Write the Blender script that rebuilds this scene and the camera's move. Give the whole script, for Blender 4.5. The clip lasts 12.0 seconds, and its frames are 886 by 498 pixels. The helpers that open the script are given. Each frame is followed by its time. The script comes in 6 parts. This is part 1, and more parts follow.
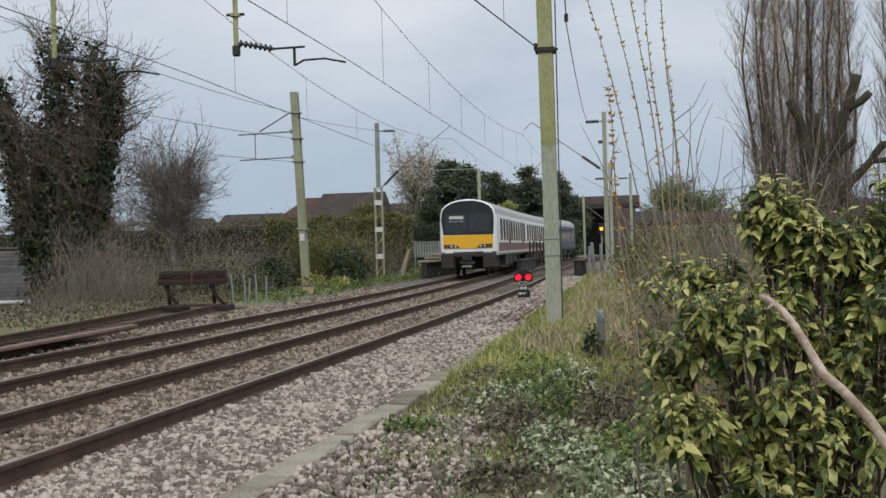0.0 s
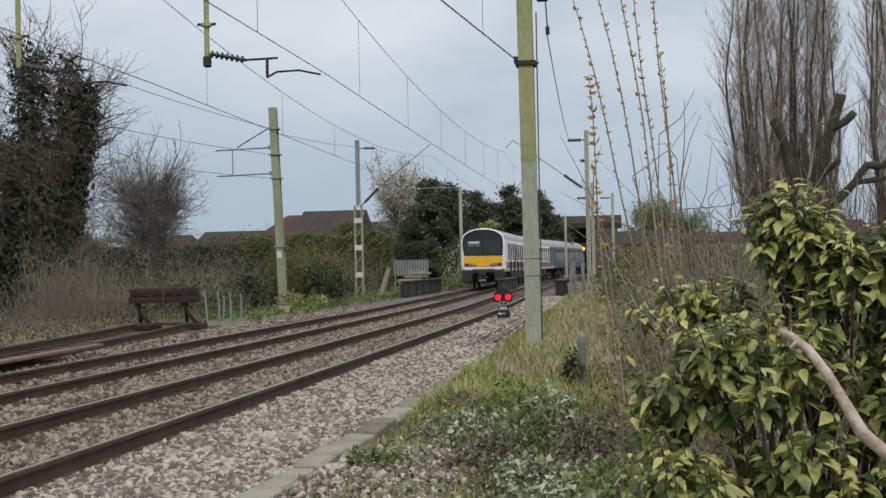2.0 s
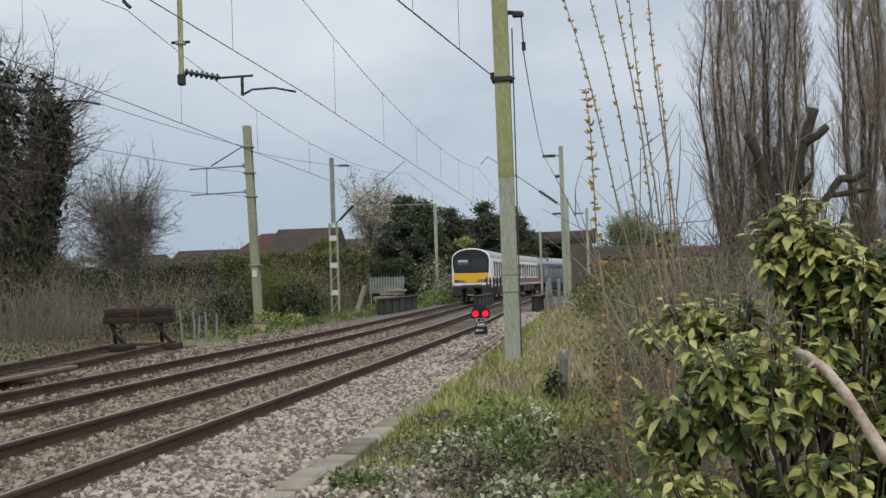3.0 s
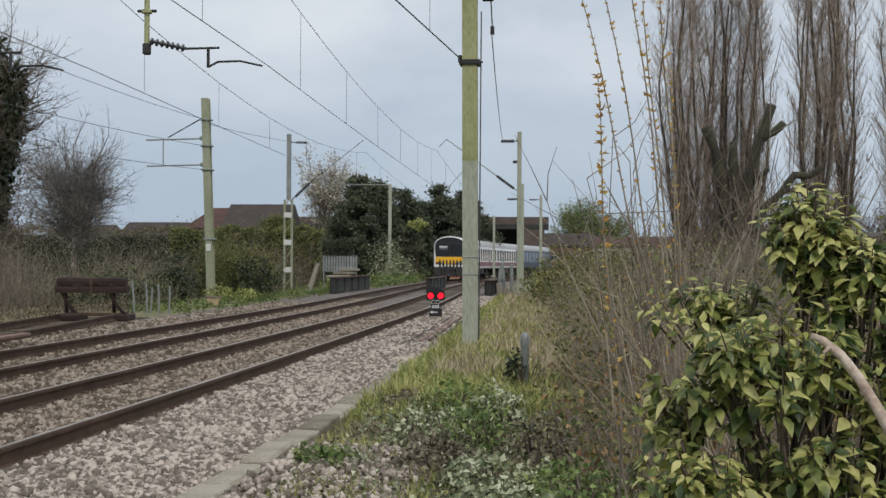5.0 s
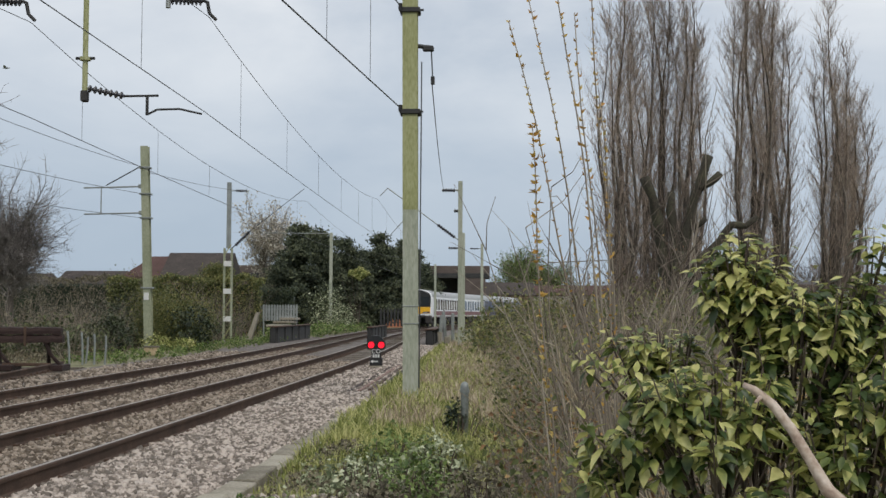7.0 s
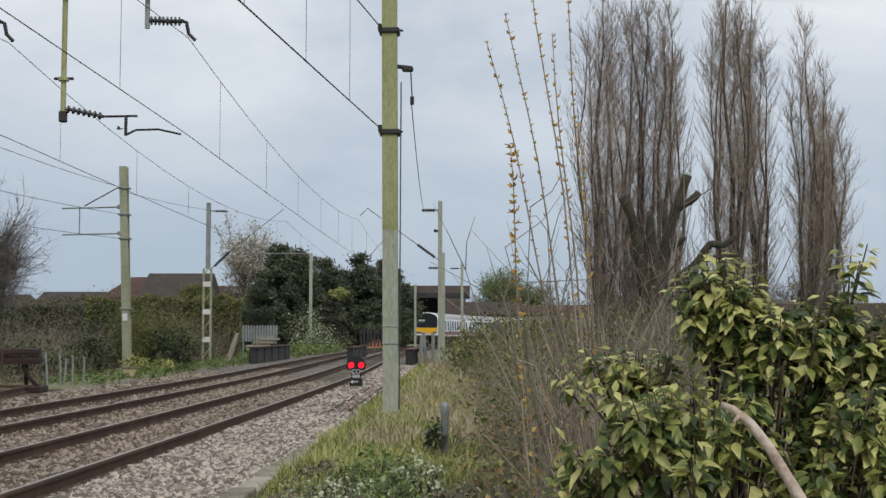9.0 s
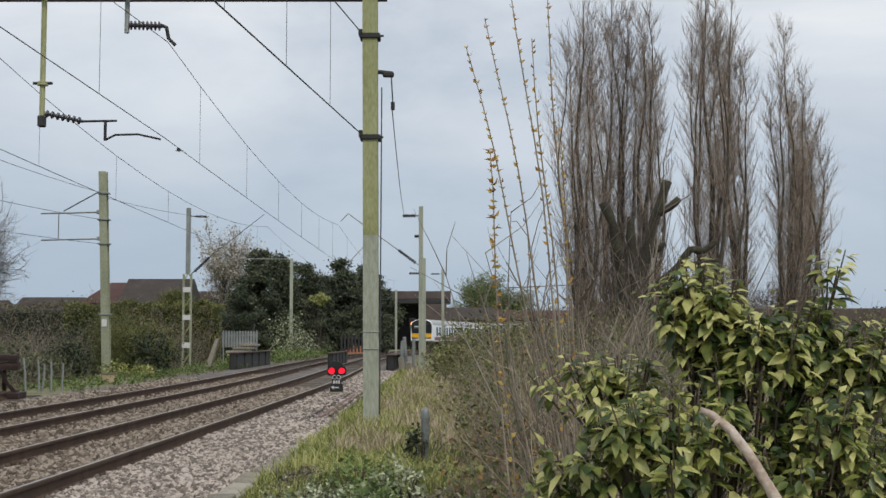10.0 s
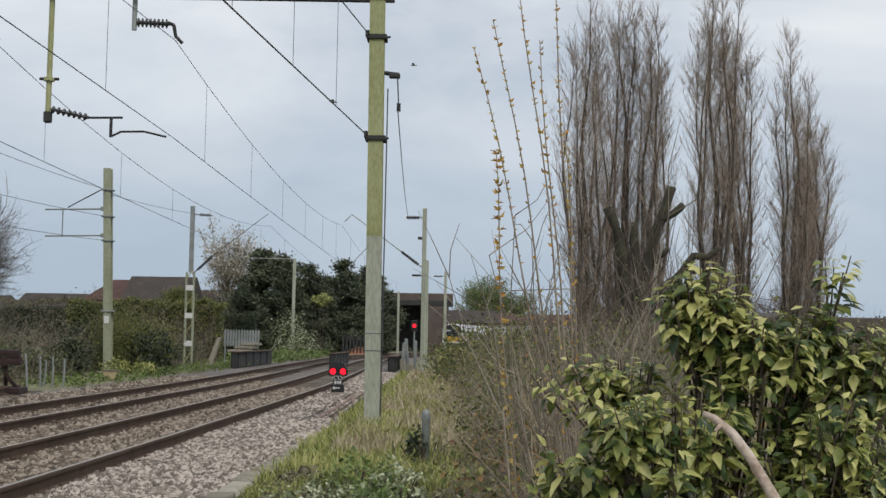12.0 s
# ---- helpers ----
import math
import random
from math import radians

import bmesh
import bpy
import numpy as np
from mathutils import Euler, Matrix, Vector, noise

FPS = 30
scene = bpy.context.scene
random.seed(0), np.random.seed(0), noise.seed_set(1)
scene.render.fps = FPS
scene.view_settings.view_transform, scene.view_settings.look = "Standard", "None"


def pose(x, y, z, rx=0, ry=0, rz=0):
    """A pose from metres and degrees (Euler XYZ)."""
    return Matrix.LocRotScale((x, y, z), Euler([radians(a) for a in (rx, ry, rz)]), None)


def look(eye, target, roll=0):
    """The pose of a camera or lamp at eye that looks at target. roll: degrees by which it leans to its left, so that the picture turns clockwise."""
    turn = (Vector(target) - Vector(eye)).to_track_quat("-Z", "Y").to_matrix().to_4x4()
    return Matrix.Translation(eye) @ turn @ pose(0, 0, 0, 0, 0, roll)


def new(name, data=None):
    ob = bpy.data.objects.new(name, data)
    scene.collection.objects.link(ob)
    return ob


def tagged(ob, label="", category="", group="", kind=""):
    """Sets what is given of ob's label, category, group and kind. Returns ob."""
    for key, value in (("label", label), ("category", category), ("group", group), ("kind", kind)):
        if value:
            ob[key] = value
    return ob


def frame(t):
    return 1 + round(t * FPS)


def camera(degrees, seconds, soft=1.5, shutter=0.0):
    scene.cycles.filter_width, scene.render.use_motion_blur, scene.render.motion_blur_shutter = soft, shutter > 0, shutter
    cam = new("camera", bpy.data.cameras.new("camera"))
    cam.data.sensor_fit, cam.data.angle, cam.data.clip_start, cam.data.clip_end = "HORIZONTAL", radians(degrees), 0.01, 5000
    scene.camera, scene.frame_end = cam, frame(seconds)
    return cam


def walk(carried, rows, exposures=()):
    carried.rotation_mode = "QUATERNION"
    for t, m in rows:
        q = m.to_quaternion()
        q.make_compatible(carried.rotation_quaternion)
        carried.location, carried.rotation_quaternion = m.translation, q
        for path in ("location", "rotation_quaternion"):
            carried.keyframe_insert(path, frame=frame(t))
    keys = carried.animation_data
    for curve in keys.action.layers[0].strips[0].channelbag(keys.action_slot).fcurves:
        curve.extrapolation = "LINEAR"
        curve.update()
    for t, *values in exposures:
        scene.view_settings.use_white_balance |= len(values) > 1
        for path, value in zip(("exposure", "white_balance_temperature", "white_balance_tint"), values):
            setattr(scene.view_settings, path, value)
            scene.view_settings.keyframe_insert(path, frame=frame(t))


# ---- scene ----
cam = camera(39.23, 12.0, soft=1.5)


def aim(x, y, z, yaw, pitch, roll):
    """A hand-held camera's pose: degrees to the left of +y, up, and lean."""
    return pose(x, y, z, 90 + pitch, 0, yaw) @ pose(0, 0, 0, 0, 0, roll)


WALK = [
    (0, aim(0.221, -0.815, 1.605, 8.802, -0.034, -1.647)),
    (0.5, aim(0.219, -0.561, 1.604, 8.513, -0.087, -1.535)),
    (1, aim(0.220, -0.338, 1.604, 8.278, 0.255, -1.416)),
    (1.5, aim(0.215, -0.160, 1.606, 8.083, 0.493, -1.456)),
    (2, aim(0.211, -0.067, 1.604, 7.956, 0.812, -1.270)),
    (2.5, aim(0.204, 0.058, 1.608, 7.761, 1.350, -1.514)),
    (3, aim(0.138, 0.035, 1.614, 6.762, 1.548, -1.842)),
    (5, aim(-0.024, -0.028, 1.599, 4.533, 0.695, 0.269)),
    (5.5, aim(-0.014, -0.017, 1.596, 3.940, 1.524, 0.381)),
    (6, aim(-0.010, -0.010, 1.600, 3.323, 1.901, 0.212)),
    (6.5, aim(-0.007, 0.003, 1.599, 2.554, 2.289, 0.144)),
    (7, aim(-0.005, -0.003, 1.601, 1.844, 2.957, 0.226)),
    (9, aim(-0.001, -0.001, 1.602, 0.925, 3.872, 0.019)),
    (9.5, aim(0.002, 0.007, 1.602, 0.499, 3.935, 0.044)),
    (10, aim(0.003, 0.006, 1.602, 0.040, 4.125, -0.024)),
    (10.5, aim(-0.000, -0.000, 1.600, -0.000, 4.600, 0.000)),
    (11, aim(0.001, 0.008, 1.599, 0.260, 4.808, 0.303)),
    (11.5, aim(-0.002, 0.008, 1.597, 0.263, 4.453, 0.715)),
    (12, aim(-0.001, 0.009, 1.595, 0.189, 4.240, 0.935)),
]
walk(cam, WALK)

# ---- world, sun ----
world = bpy.data.worlds.new("world")
scene.world = world
world.use_nodes = True
wt = world.node_tree
wt.nodes.clear()


def wnode(kind, **values):
    n = wt.nodes.new(kind)
    for k, v in values.items():
        n.inputs[k].default_value = v
    return n


sky = wt.nodes.new("ShaderNodeTexSky")
sky.sky_type, sky.sun_disc = "NISHITA", False
sky.sun_elevation, sky.sun_rotation = radians(48), radians(155)
sky.dust_density, sky.ozone_density = 2.0, 2.0
coord = wt.nodes.new("ShaderNodeTexCoord")
stretch = wt.nodes.new("ShaderNodeMapping")
stretch.inputs["Scale"].default_value = (1.0, 1.0, 2.6)
stretch.inputs["Location"].default_value = (0.35, 0.2, 0.1)
clouds = wnode("ShaderNodeTexNoise", Scale=2.3, Detail=7.0, Roughness=0.55, Distortion=0.35)
cloud_ramp = wt.nodes.new("ShaderNodeValToRGB")
cloud_ramp.color_ramp.elements[0].position, cloud_ramp.color_ramp.elements[0].color = 0.33, (0.515, 0.583, 0.675, 1)
cloud_ramp.color_ramp.elements[1].position, cloud_ramp.color_ramp.elements[1].color = 0.66, (0.965, 0.98, 0.995, 1)
split = wt.nodes.new("ShaderNodeSeparateXYZ")
height = wnode("ShaderNodeMapRange")
height.inputs["From Min"].default_value, height.inputs["From Max"].default_value = 0.0, 0.28
low = wt.nodes.new("ShaderNodeMix")
low.data_type = "RGBA"
low.inputs["A"].default_value = (0.41, 0.507, 0.622, 1)
mixer = wt.nodes.new("ShaderNodeMix")
mixer.data_type = "RGBA"
mixer.inputs["Factor"].default_value = 0.93
sky_low = wt.nodes.new("ShaderNodeVectorMath")
sky_low.operation = "SCALE"
sky_low.inputs["Scale"].default_value = 0.09
back = wnode("ShaderNodeBackground", Strength=1.0)
world_out = wt.nodes.new("ShaderNodeOutputWorld")
for a, b in (
    (coord.outputs["Generated"], stretch.inputs["Vector"]), (stretch.outputs["Vector"], clouds.inputs["Vector"]),
    (clouds.outputs["Fac"], cloud_ramp.inputs["Fac"]), (coord.outputs["Generated"], split.inputs["Vector"]),
    (split.outputs["Z"], height.inputs["Value"]), (height.outputs["Result"], low.inputs["Factor"]),
    (cloud_ramp.outputs["Color"], low.inputs["B"]), (sky.outputs["Color"], sky_low.inputs["Vector"]),
    (sky_low.outputs["Vector"], mixer.inputs["A"]), (low.outputs["Result"], mixer.inputs["B"]),
    (mixer.outputs["Result"], back.inputs["Color"]), (back.outputs["Background"], world_out.inputs["Surface"]),
):
    wt.links.new(a, b)

sun_data = bpy.data.lights.new("sun", "SUN")
sun_data.energy, sun_data.angle, sun_data.color = 1.4, radians(14), (1.0, 0.95, 0.88)
sun = new("sun", sun_data)
sun.matrix_world = look((10, -22, 27), (0, 0, 0))
scene.view_settings.exposure = 0.0

# ---- materials ----
MATS = {}


def surface(name, colours, rough=0.8, metal=0.0, fine=40.0, coarse=2.5, bump=0.15, depth=0.01, vary=0.0, island=0.0, sheen=0.0, through_light=0.0, stretch=(1, 1, 1)):
    """A worn surface: colours mixed by coarse stains and fine grain, in metres, with a little relief."""
    m = bpy.data.materials.new(name)
    m.use_nodes = True
    t = m.node_tree
    b = t.nodes["Principled BSDF"]
    b.inputs["Roughness"].default_value, b.inputs["Metallic"].default_value = rough, metal
    tc = t.nodes.new("ShaderNodeTexCoord")
    mp = t.nodes.new("ShaderNodeMapping")
    mp.inputs["Scale"].default_value = stretch
    t.links.new(tc.outputs["Object"], mp.inputs["Vector"])
    big, small = t.nodes.new("ShaderNodeTexNoise"), t.nodes.new("ShaderNodeTexNoise")
    for n, sc, de in ((big, coarse, 4), (small, fine, 3)):
        n.inputs["Scale"].default_value, n.inputs["Detail"].default_value = sc, de
        t.links.new(mp.outputs["Vector"], n.inputs["Vector"])
    both = t.nodes.new("ShaderNodeMath")
    both.operation = "MULTIPLY_ADD"
    both.inputs[1].default_value = 0.5
    t.links.new(small.outputs["Fac"], both.inputs[0])
    half = t.nodes.new("ShaderNodeMath")
    half.operation = "MULTIPLY"
    half.inputs[1].default_value = 0.5
    t.links.new(big.outputs["Fac"], half.inputs[0])
    t.links.new(half.outputs[0], both.inputs[2])
    last = both
    if vary or island:
        src = t.nodes.new("ShaderNodeObjectInfo") if vary else t.nodes.new("ShaderNodeNewGeometry")
        add = t.nodes.new("ShaderNodeMath")
        add.operation = "MULTIPLY_ADD"
        add.inputs[1].default_value = vary or island
        t.links.new(src.outputs["Random" if vary else "Random Per Island"], add.inputs[0])
        low_end = t.nodes.new("ShaderNodeMath")
        low_end.operation = "SUBTRACT"
        low_end.inputs[1].default_value = (vary or island) / 2
        t.links.new(both.outputs[0], low_end.inputs[0])
        t.links.new(low_end.outputs[0], add.inputs[2])
        last = add
    ramp = t.nodes.new("ShaderNodeValToRGB")
    els = ramp.color_ramp.elements
    lo, hi = 0.32, 0.68
    while len(els) < len(colours):
        els.new(0.5)
    for i, c in enumerate(colours):
        els[i].position = lo + (hi - lo) * i / max(1, len(colours) - 1)
        els[i].color = (*c, 1)
    t.links.new(last.outputs[0], ramp.inputs["Fac"])
    t.links.new(ramp.outputs["Color"], b.inputs["Base Color"])
    if bump:
        bu = t.nodes.new("ShaderNodeBump")
        bu.inputs["Strength"].default_value, bu.inputs["Distance"].default_value = bump, depth
        t.links.new(small.outputs["Fac"], bu.inputs["Height"])
        t.links.new(bu.outputs["Normal"], b.inputs["Normal"])
    if through_light:
        tr = t.nodes.new("ShaderNodeBsdfTranslucent")
        mx = t.nodes.new("ShaderNodeMixShader")
        mx.inputs["Fac"].default_value = through_light
        t.links.new(ramp.outputs["Color"], tr.inputs["Color"])
        t.links.new(b.outputs["BSDF"], mx.inputs[1])
        t.links.new(tr.outputs["BSDF"], mx.inputs[2])
        t.links.new(mx.outputs["Shader"], t.nodes["Material Output"].inputs["Surface"])
    MATS[name] = m
    return m


def glow(name, colour, power):
    m = bpy.data.materials.new(name)
    m.use_nodes = True
    b = m.node_tree.nodes["Principled BSDF"]
    b.inputs["Base Color"].default_value = (*colour, 1)
    b.inputs["Emission Color"].default_value, b.inputs["Emission Strength"].default_value = (*colour, 1), power
    b.inputs["Roughness"].default_value = 0.3
    return m


def plain_glass(name, colour):
    m = bpy.data.materials.new(name)
    m.use_nodes = True
    b = m.node_tree.nodes["Principled BSDF"]
    b.inputs["Base Color"].default_value, b.inputs["Roughness"].default_value = (*colour, 1), 0.08
    b.inputs["IOR"].default_value = 1.5
    return m


EARTH = surface("earth", [(0.06, 0.055, 0.035), (0.12, 0.1, 0.065), (0.17, 0.15, 0.1)], 0.95, fine=25, coarse=0.6, bump=0.5, depth=0.04)
TURF = surface("turf", [(0.083, 0.09, 0.041), (0.164, 0.164, 0.083), (0.299, 0.261, 0.158)], 0.95, fine=30, coarse=0.9, bump=0.5, depth=0.04)
STONE = surface("ballast_stone", [(0.14, 0.117, 0.096), (0.3, 0.255, 0.215), (0.53, 0.46, 0.4)], 0.9, fine=50, coarse=1.2, bump=0.3, depth=0.005, island=0.62)
BALLAST = surface("ballast_bed", [(0.08, 0.068, 0.06), (0.15, 0.13, 0.116), (0.25, 0.22, 0.2)], 0.95, fine=22, coarse=1.5, bump=0.9, depth=0.05)
TRACKBED = surface("trackbed", [(0.08, 0.06, 0.042), (0.19, 0.155, 0.115), (0.31, 0.265, 0.21)], 0.95, fine=22, coarse=1.2, bump=0.9, depth=0.05)
TRACKSTONE = surface("track_stone", [(0.09, 0.069, 0.05), (0.205, 0.163, 0.122), (0.37, 0.31, 0.25)], 0.92, fine=50, coarse=1.2, bump=0.3, depth=0.005, island=0.5)
RUST = surface("rail_rust", [(0.036, 0.02, 0.012), (0.068, 0.039, 0.025), (0.12, 0.072, 0.047)], 0.85, 0.0, fine=60, coarse=3, bump=0.2, depth=0.003)
SHINE = surface("rail_head", [(0.3, 0.26, 0.22), (0.5, 0.46, 0.42)], 0.42, 0.8, fine=30, coarse=4, bump=0.02, stretch=(1, 0.05, 1))
SLEEPER = surface("sleeper_timber", [(0.05, 0.04, 0.03), (0.1, 0.08, 0.06), (0.16, 0.13, 0.1)], 0.9, fine=30, coarse=3, bump=0.4, depth=0.01, vary=0.2, stretch=(0.2, 2, 2))
CONCRETE = surface("concrete", [(0.13, 0.115, 0.085), (0.25, 0.225, 0.175), (0.38, 0.35, 0.29)], 0.9, fine=60, coarse=2, bump=0.2, depth=0.004, vary=0.2)
LIDCONCRETE = surface("lid_concrete", [(0.12, 0.105, 0.075), (0.24, 0.215, 0.165), (0.36, 0.33, 0.265)], 0.9, fine=45, coarse=3, bump=0.35, depth=0.006, vary=0.25)
MASTGREEN = surface("mast_lichen", [(0.2, 0.215, 0.085), (0.31, 0.32, 0.15), (0.4, 0.405, 0.24)], 0.8, fine=35, coarse=1.5, bump=0.15, depth=0.004, stretch=(1, 1, 0.3))
MASTPALE = surface("mast_pale_lichen", [(0.2, 0.22, 0.14), (0.3, 0.32, 0.22), (0.4, 0.41, 0.31)], 0.8, fine=35, coarse=1.2, bump=0.15, depth=0.004, stretch=(1, 1, 0.3))
MASTGREY = surface("mast_galvanised", [(0.24, 0.27, 0.2), (0.36, 0.38, 0.3), (0.46, 0.47, 0.41)], 0.7, 0.15, fine=35, coarse=1.5, bump=0.1, depth=0.003, stretch=(1, 1, 0.25))
STEELGREY = surface("steel_grey", [(0.18, 0.2, 0.19), (0.27, 0.29, 0.28), (0.36, 0.38, 0.37)], 0.55, 0.4, fine=40, coarse=2, bump=0.05)
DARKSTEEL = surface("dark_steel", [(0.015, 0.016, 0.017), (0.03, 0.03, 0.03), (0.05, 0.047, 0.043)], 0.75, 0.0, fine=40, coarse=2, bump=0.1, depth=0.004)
WIRE = surface("copper_wire", [(0.07, 0.073, 0.078), (0.12, 0.123, 0.128)], 0.5, 0.6, fine=20, coarse=1, bump=0)
CERAMIC = surface("insulator_ceramic", [(0.03, 0.03, 0.035), (0.06, 0.06, 0.07)], 0.25, fine=20, coarse=2, bump=0)
TIMBER = surface("buffer_timber", [(0.014, 0.008, 0.007), (0.032, 0.018, 0.016), (0.06, 0.036, 0.031)], 0.95, fine=30, coarse=3, bump=0.4, depth=0.012, stretch=(0.3, 2, 2))
REDWOOD = surface("red_timber", [(0.13, 0.075, 0.058), (0.21, 0.13, 0.105), (0.28, 0.185, 0.155)], 0.85, fine=30, coarse=2, bump=0.2)
WHITEPAINT = surface("train_white", [(0.76, 0.77, 0.79), (0.86, 0.87, 0.88)], 0.35, fine=15, coarse=0.7, bump=0.02)
YELLOW = surface("warning_yellow", [(0.8, 0.42, 0.02), (0.88, 0.5, 0.025)], 0.4, fine=15, coarse=1, bump=0.02)
ROOFGREY = surface("train_roof", [(0.3, 0.31, 0.32), (0.42, 0.43, 0.44)], 0.6, fine=15, coarse=1, bump=0.05)
BLACKPAINT = surface("black_paint", [(0.012, 0.012, 0.013), (0.025, 0.025, 0.027)], 0.35, fine=20, coarse=1, bump=0.02)
MAROON = surface("train_lower_band", [(0.16, 0.055, 0.06), (0.24, 0.1, 0.105)], 0.45, fine=15, coarse=0.8, bump=0.02)
NAVY = surface("train_blue", [(0.014, 0.022, 0.06), (0.028, 0.042, 0.1)], 0.4, fine=15, coarse=0.8, bump=0.02)
UNDER = surface("underframe_grime", [(0.016, 0.015, 0.014), (0.035, 0.032, 0.03), (0.06, 0.055, 0.05)], 0.8, fine=25, coarse=2, bump=0.2)
GLASS = plain_glass("train_glass", (0.03, 0.036, 0.042))
LENS = plain_glass("lens_clear", (0.5, 0.5, 0.52))
BLIND = surface("blind_paper", [(0.5, 0.52, 0.5), (0.6, 0.62, 0.6)], 0.7, bump=0)
RED_LIGHT = glow("red_light", (1.0, 0.008, 0.025), 1.6)
AMBER_LIGHT = glow("amber_light", (1.0, 0.36, 0.02), 1.8)
WHITE_MARK = surface("white_mark", [(0.55, 0.55, 0.53), (0.7, 0.7, 0.68)], 0.6, bump=0)


# ---- mesh helpers ----
class Shape:
    """Gathers vertices and faces of one mesh."""

    def __init__(self):
        self.v, self.f, self.m = [], [], []

    def add(self, verts, faces, mat=0):
        n = len(self.v)
        self.v += [tuple(p) for p in verts]
        self.f += [tuple(i + n for i in f) for f in faces]
        self.m += [mat] * len(faces)
        return self

    def box(self, c, size, b=0.0, turn=None, mat=0):
        """A box with chamfered edges of b metres."""
        h = [s / 2 for s in size]
        if b <= 0:
            vs = [(sx * h[0], sy * h[1], sz * h[2]) for sx in (-1, 1) for sy in (-1, 1) for sz in (-1, 1)]
            fs = [(0, 1, 3, 2), (4, 6, 7, 5), (0, 4, 5, 1), (2, 3, 7, 6), (0, 2, 6, 4), (1, 5, 7, 3)]
        else:
            b = min(b, min(h) * 0.9)
            vs, at = [], {}
            for sx in (-1, 1):
                for sy in (-1, 1):
                    for sz in (-1, 1):
                        for k in range(3):
                            p = [sx * (h[0] - b), sy * (h[1] - b), sz * (h[2] - b)]
                            p[k] = (sx, sy, sz)[k] * h[k]
                            at[sx, sy, sz, k] = len(vs)
                            vs.append(tuple(p))
            fs = []
            ring = ((-1, -1), (1, -1), (1, 1), (-1, 1))
            for k in range(3):
                i, j = (k + 1) % 3, (k + 2) % 3
                for s in (-1, 1):
                    face = []
                    for a, c2 in ring:
                        q = [0, 0, 0]
                        q[k], q[i], q[j] = s, a, c2
                        face.append(at[q[0], q[1], q[2], k])
                    fs.append(tuple(face if s > 0 else face[::-1]))
                for a in (-1, 1):
                    for c2 in (-1, 1):
                        q0, q1 = [0, 0, 0], [0, 0, 0]
                        q0[k], q1[k] = -1, 1
                        q0[i] = q1[i] = a
                        q0[j] = q1[j] = c2
                        fs.append((at[(*q0, i)], at[(*q1, i)], at[(*q1, j)], at[(*q0, j)]))
            for sx in (-1, 1):
                for sy in (-1, 1):
                    for sz in (-1, 1):
                        fs.append(tuple(at[sx, sy, sz, k] for k in range(3)))
        if turn is not None:
            vs = [turn @ Vector(p) for p in vs]
        return self.add([(p[0] + c[0], p[1] + c[1], p[2] + c[2]) for p in vs], fs, mat)

    def tube(self, pts, radii, n=8, cap=True, mat=0):
        """A round tube through the points; radii one number or one each."""
        pts = [Vector(p) for p in pts]
        if not isinstance(radii, (list, tuple)):
            radii = [radii] * len(pts)
        vs, up = [], None
        for i, p in enumerate(pts):
            d = (pts[min(i + 1, len(pts) - 1)] - pts[max(i - 1, 0)]).normalized()
            if up is None:
                up = Vector((0, 0, 1)) if abs(d.z) < 0.9 else Vector((1, 0, 0))
            a = d.cross(up)
            if a.length < 1e-5:
                a = d.orthogonal()
            a.normalize()
            b = a.cross(d).normalized()
            up = b
            for k in range(n):
                w = 2 * math.pi * k / n
                vs.append(p + (a * math.cos(w) + b * math.sin(w)) * radii[i])
        fs = []
        for i in range(len(pts) - 1):
            for k in range(n):
                fs.append((i * n + k, i * n + (k + 1) % n, (i + 1) * n + (k + 1) % n, (i + 1) * n + k))
        if cap:
            fs.append(tuple(range(n))[::-1])
            fs.append(tuple(range((len(pts) - 1) * n, len(pts) * n)))
        return self.add(vs, fs, mat)

    def sweep(self, profile, frames, close=True, cap=True, mat=0):
        """A profile of (across, up) carried along frames of (place, right vector, up vector)."""
        n, vs, fs = len(profile), [], []
        for p, r, u in frames:
            for a, b in profile:
                vs.append((p[0] + r[0] * a + u[0] * b, p[1] + r[1] * a + u[1] * b, p[2] + r[2] * a + u[2] * b))
        for i in range(len(frames) - 1):
            for k in range(n if close else n - 1):
                fs.append((i * n + k, i * n + (k + 1) % n, (i + 1) * n + (k + 1) % n, (i + 1) * n + k))
        if cap and close:
            fs.append(tuple(range(n))[::-1])
            fs.append(tuple(range((len(frames) - 1) * n, len(frames) * n)))
        return self.add(vs, fs, mat)


def mesh_of(name, shape, mats, smooth=False):
    me = bpy.data.meshes.new(name)
    me.from_pydata(shape.v, [], shape.f)
    for m in mats if isinstance(mats, (list, tuple)) else [mats]:
        me.materials.append(m)
    if any(shape.m):
        me.polygons.foreach_set("material_index", shape.m)
    if smooth:
        me.polygons.foreach_set("use_smooth", [True] * len(shape.f))
    me.update()
    return me


def part(name, shape, material, parent=None, label="", smooth=False, kind=""):
    """One mesh object under a thing or a part (or at top level)."""
    ob = new(name, mesh_of(name, shape, material, smooth))
    if parent is not None:
        ob.parent = parent
    return tagged(ob, label=label, kind=kind)


def thing(name, label, category, group="", kind="", at=None):
    """An Empty at a thing's base that carries its parts."""
    ob = new(name)
    ob.empty_display_size = 0.2
    if at is not None:
        ob.matrix_basis = at
    return tagged(ob, label, category, group, kind)


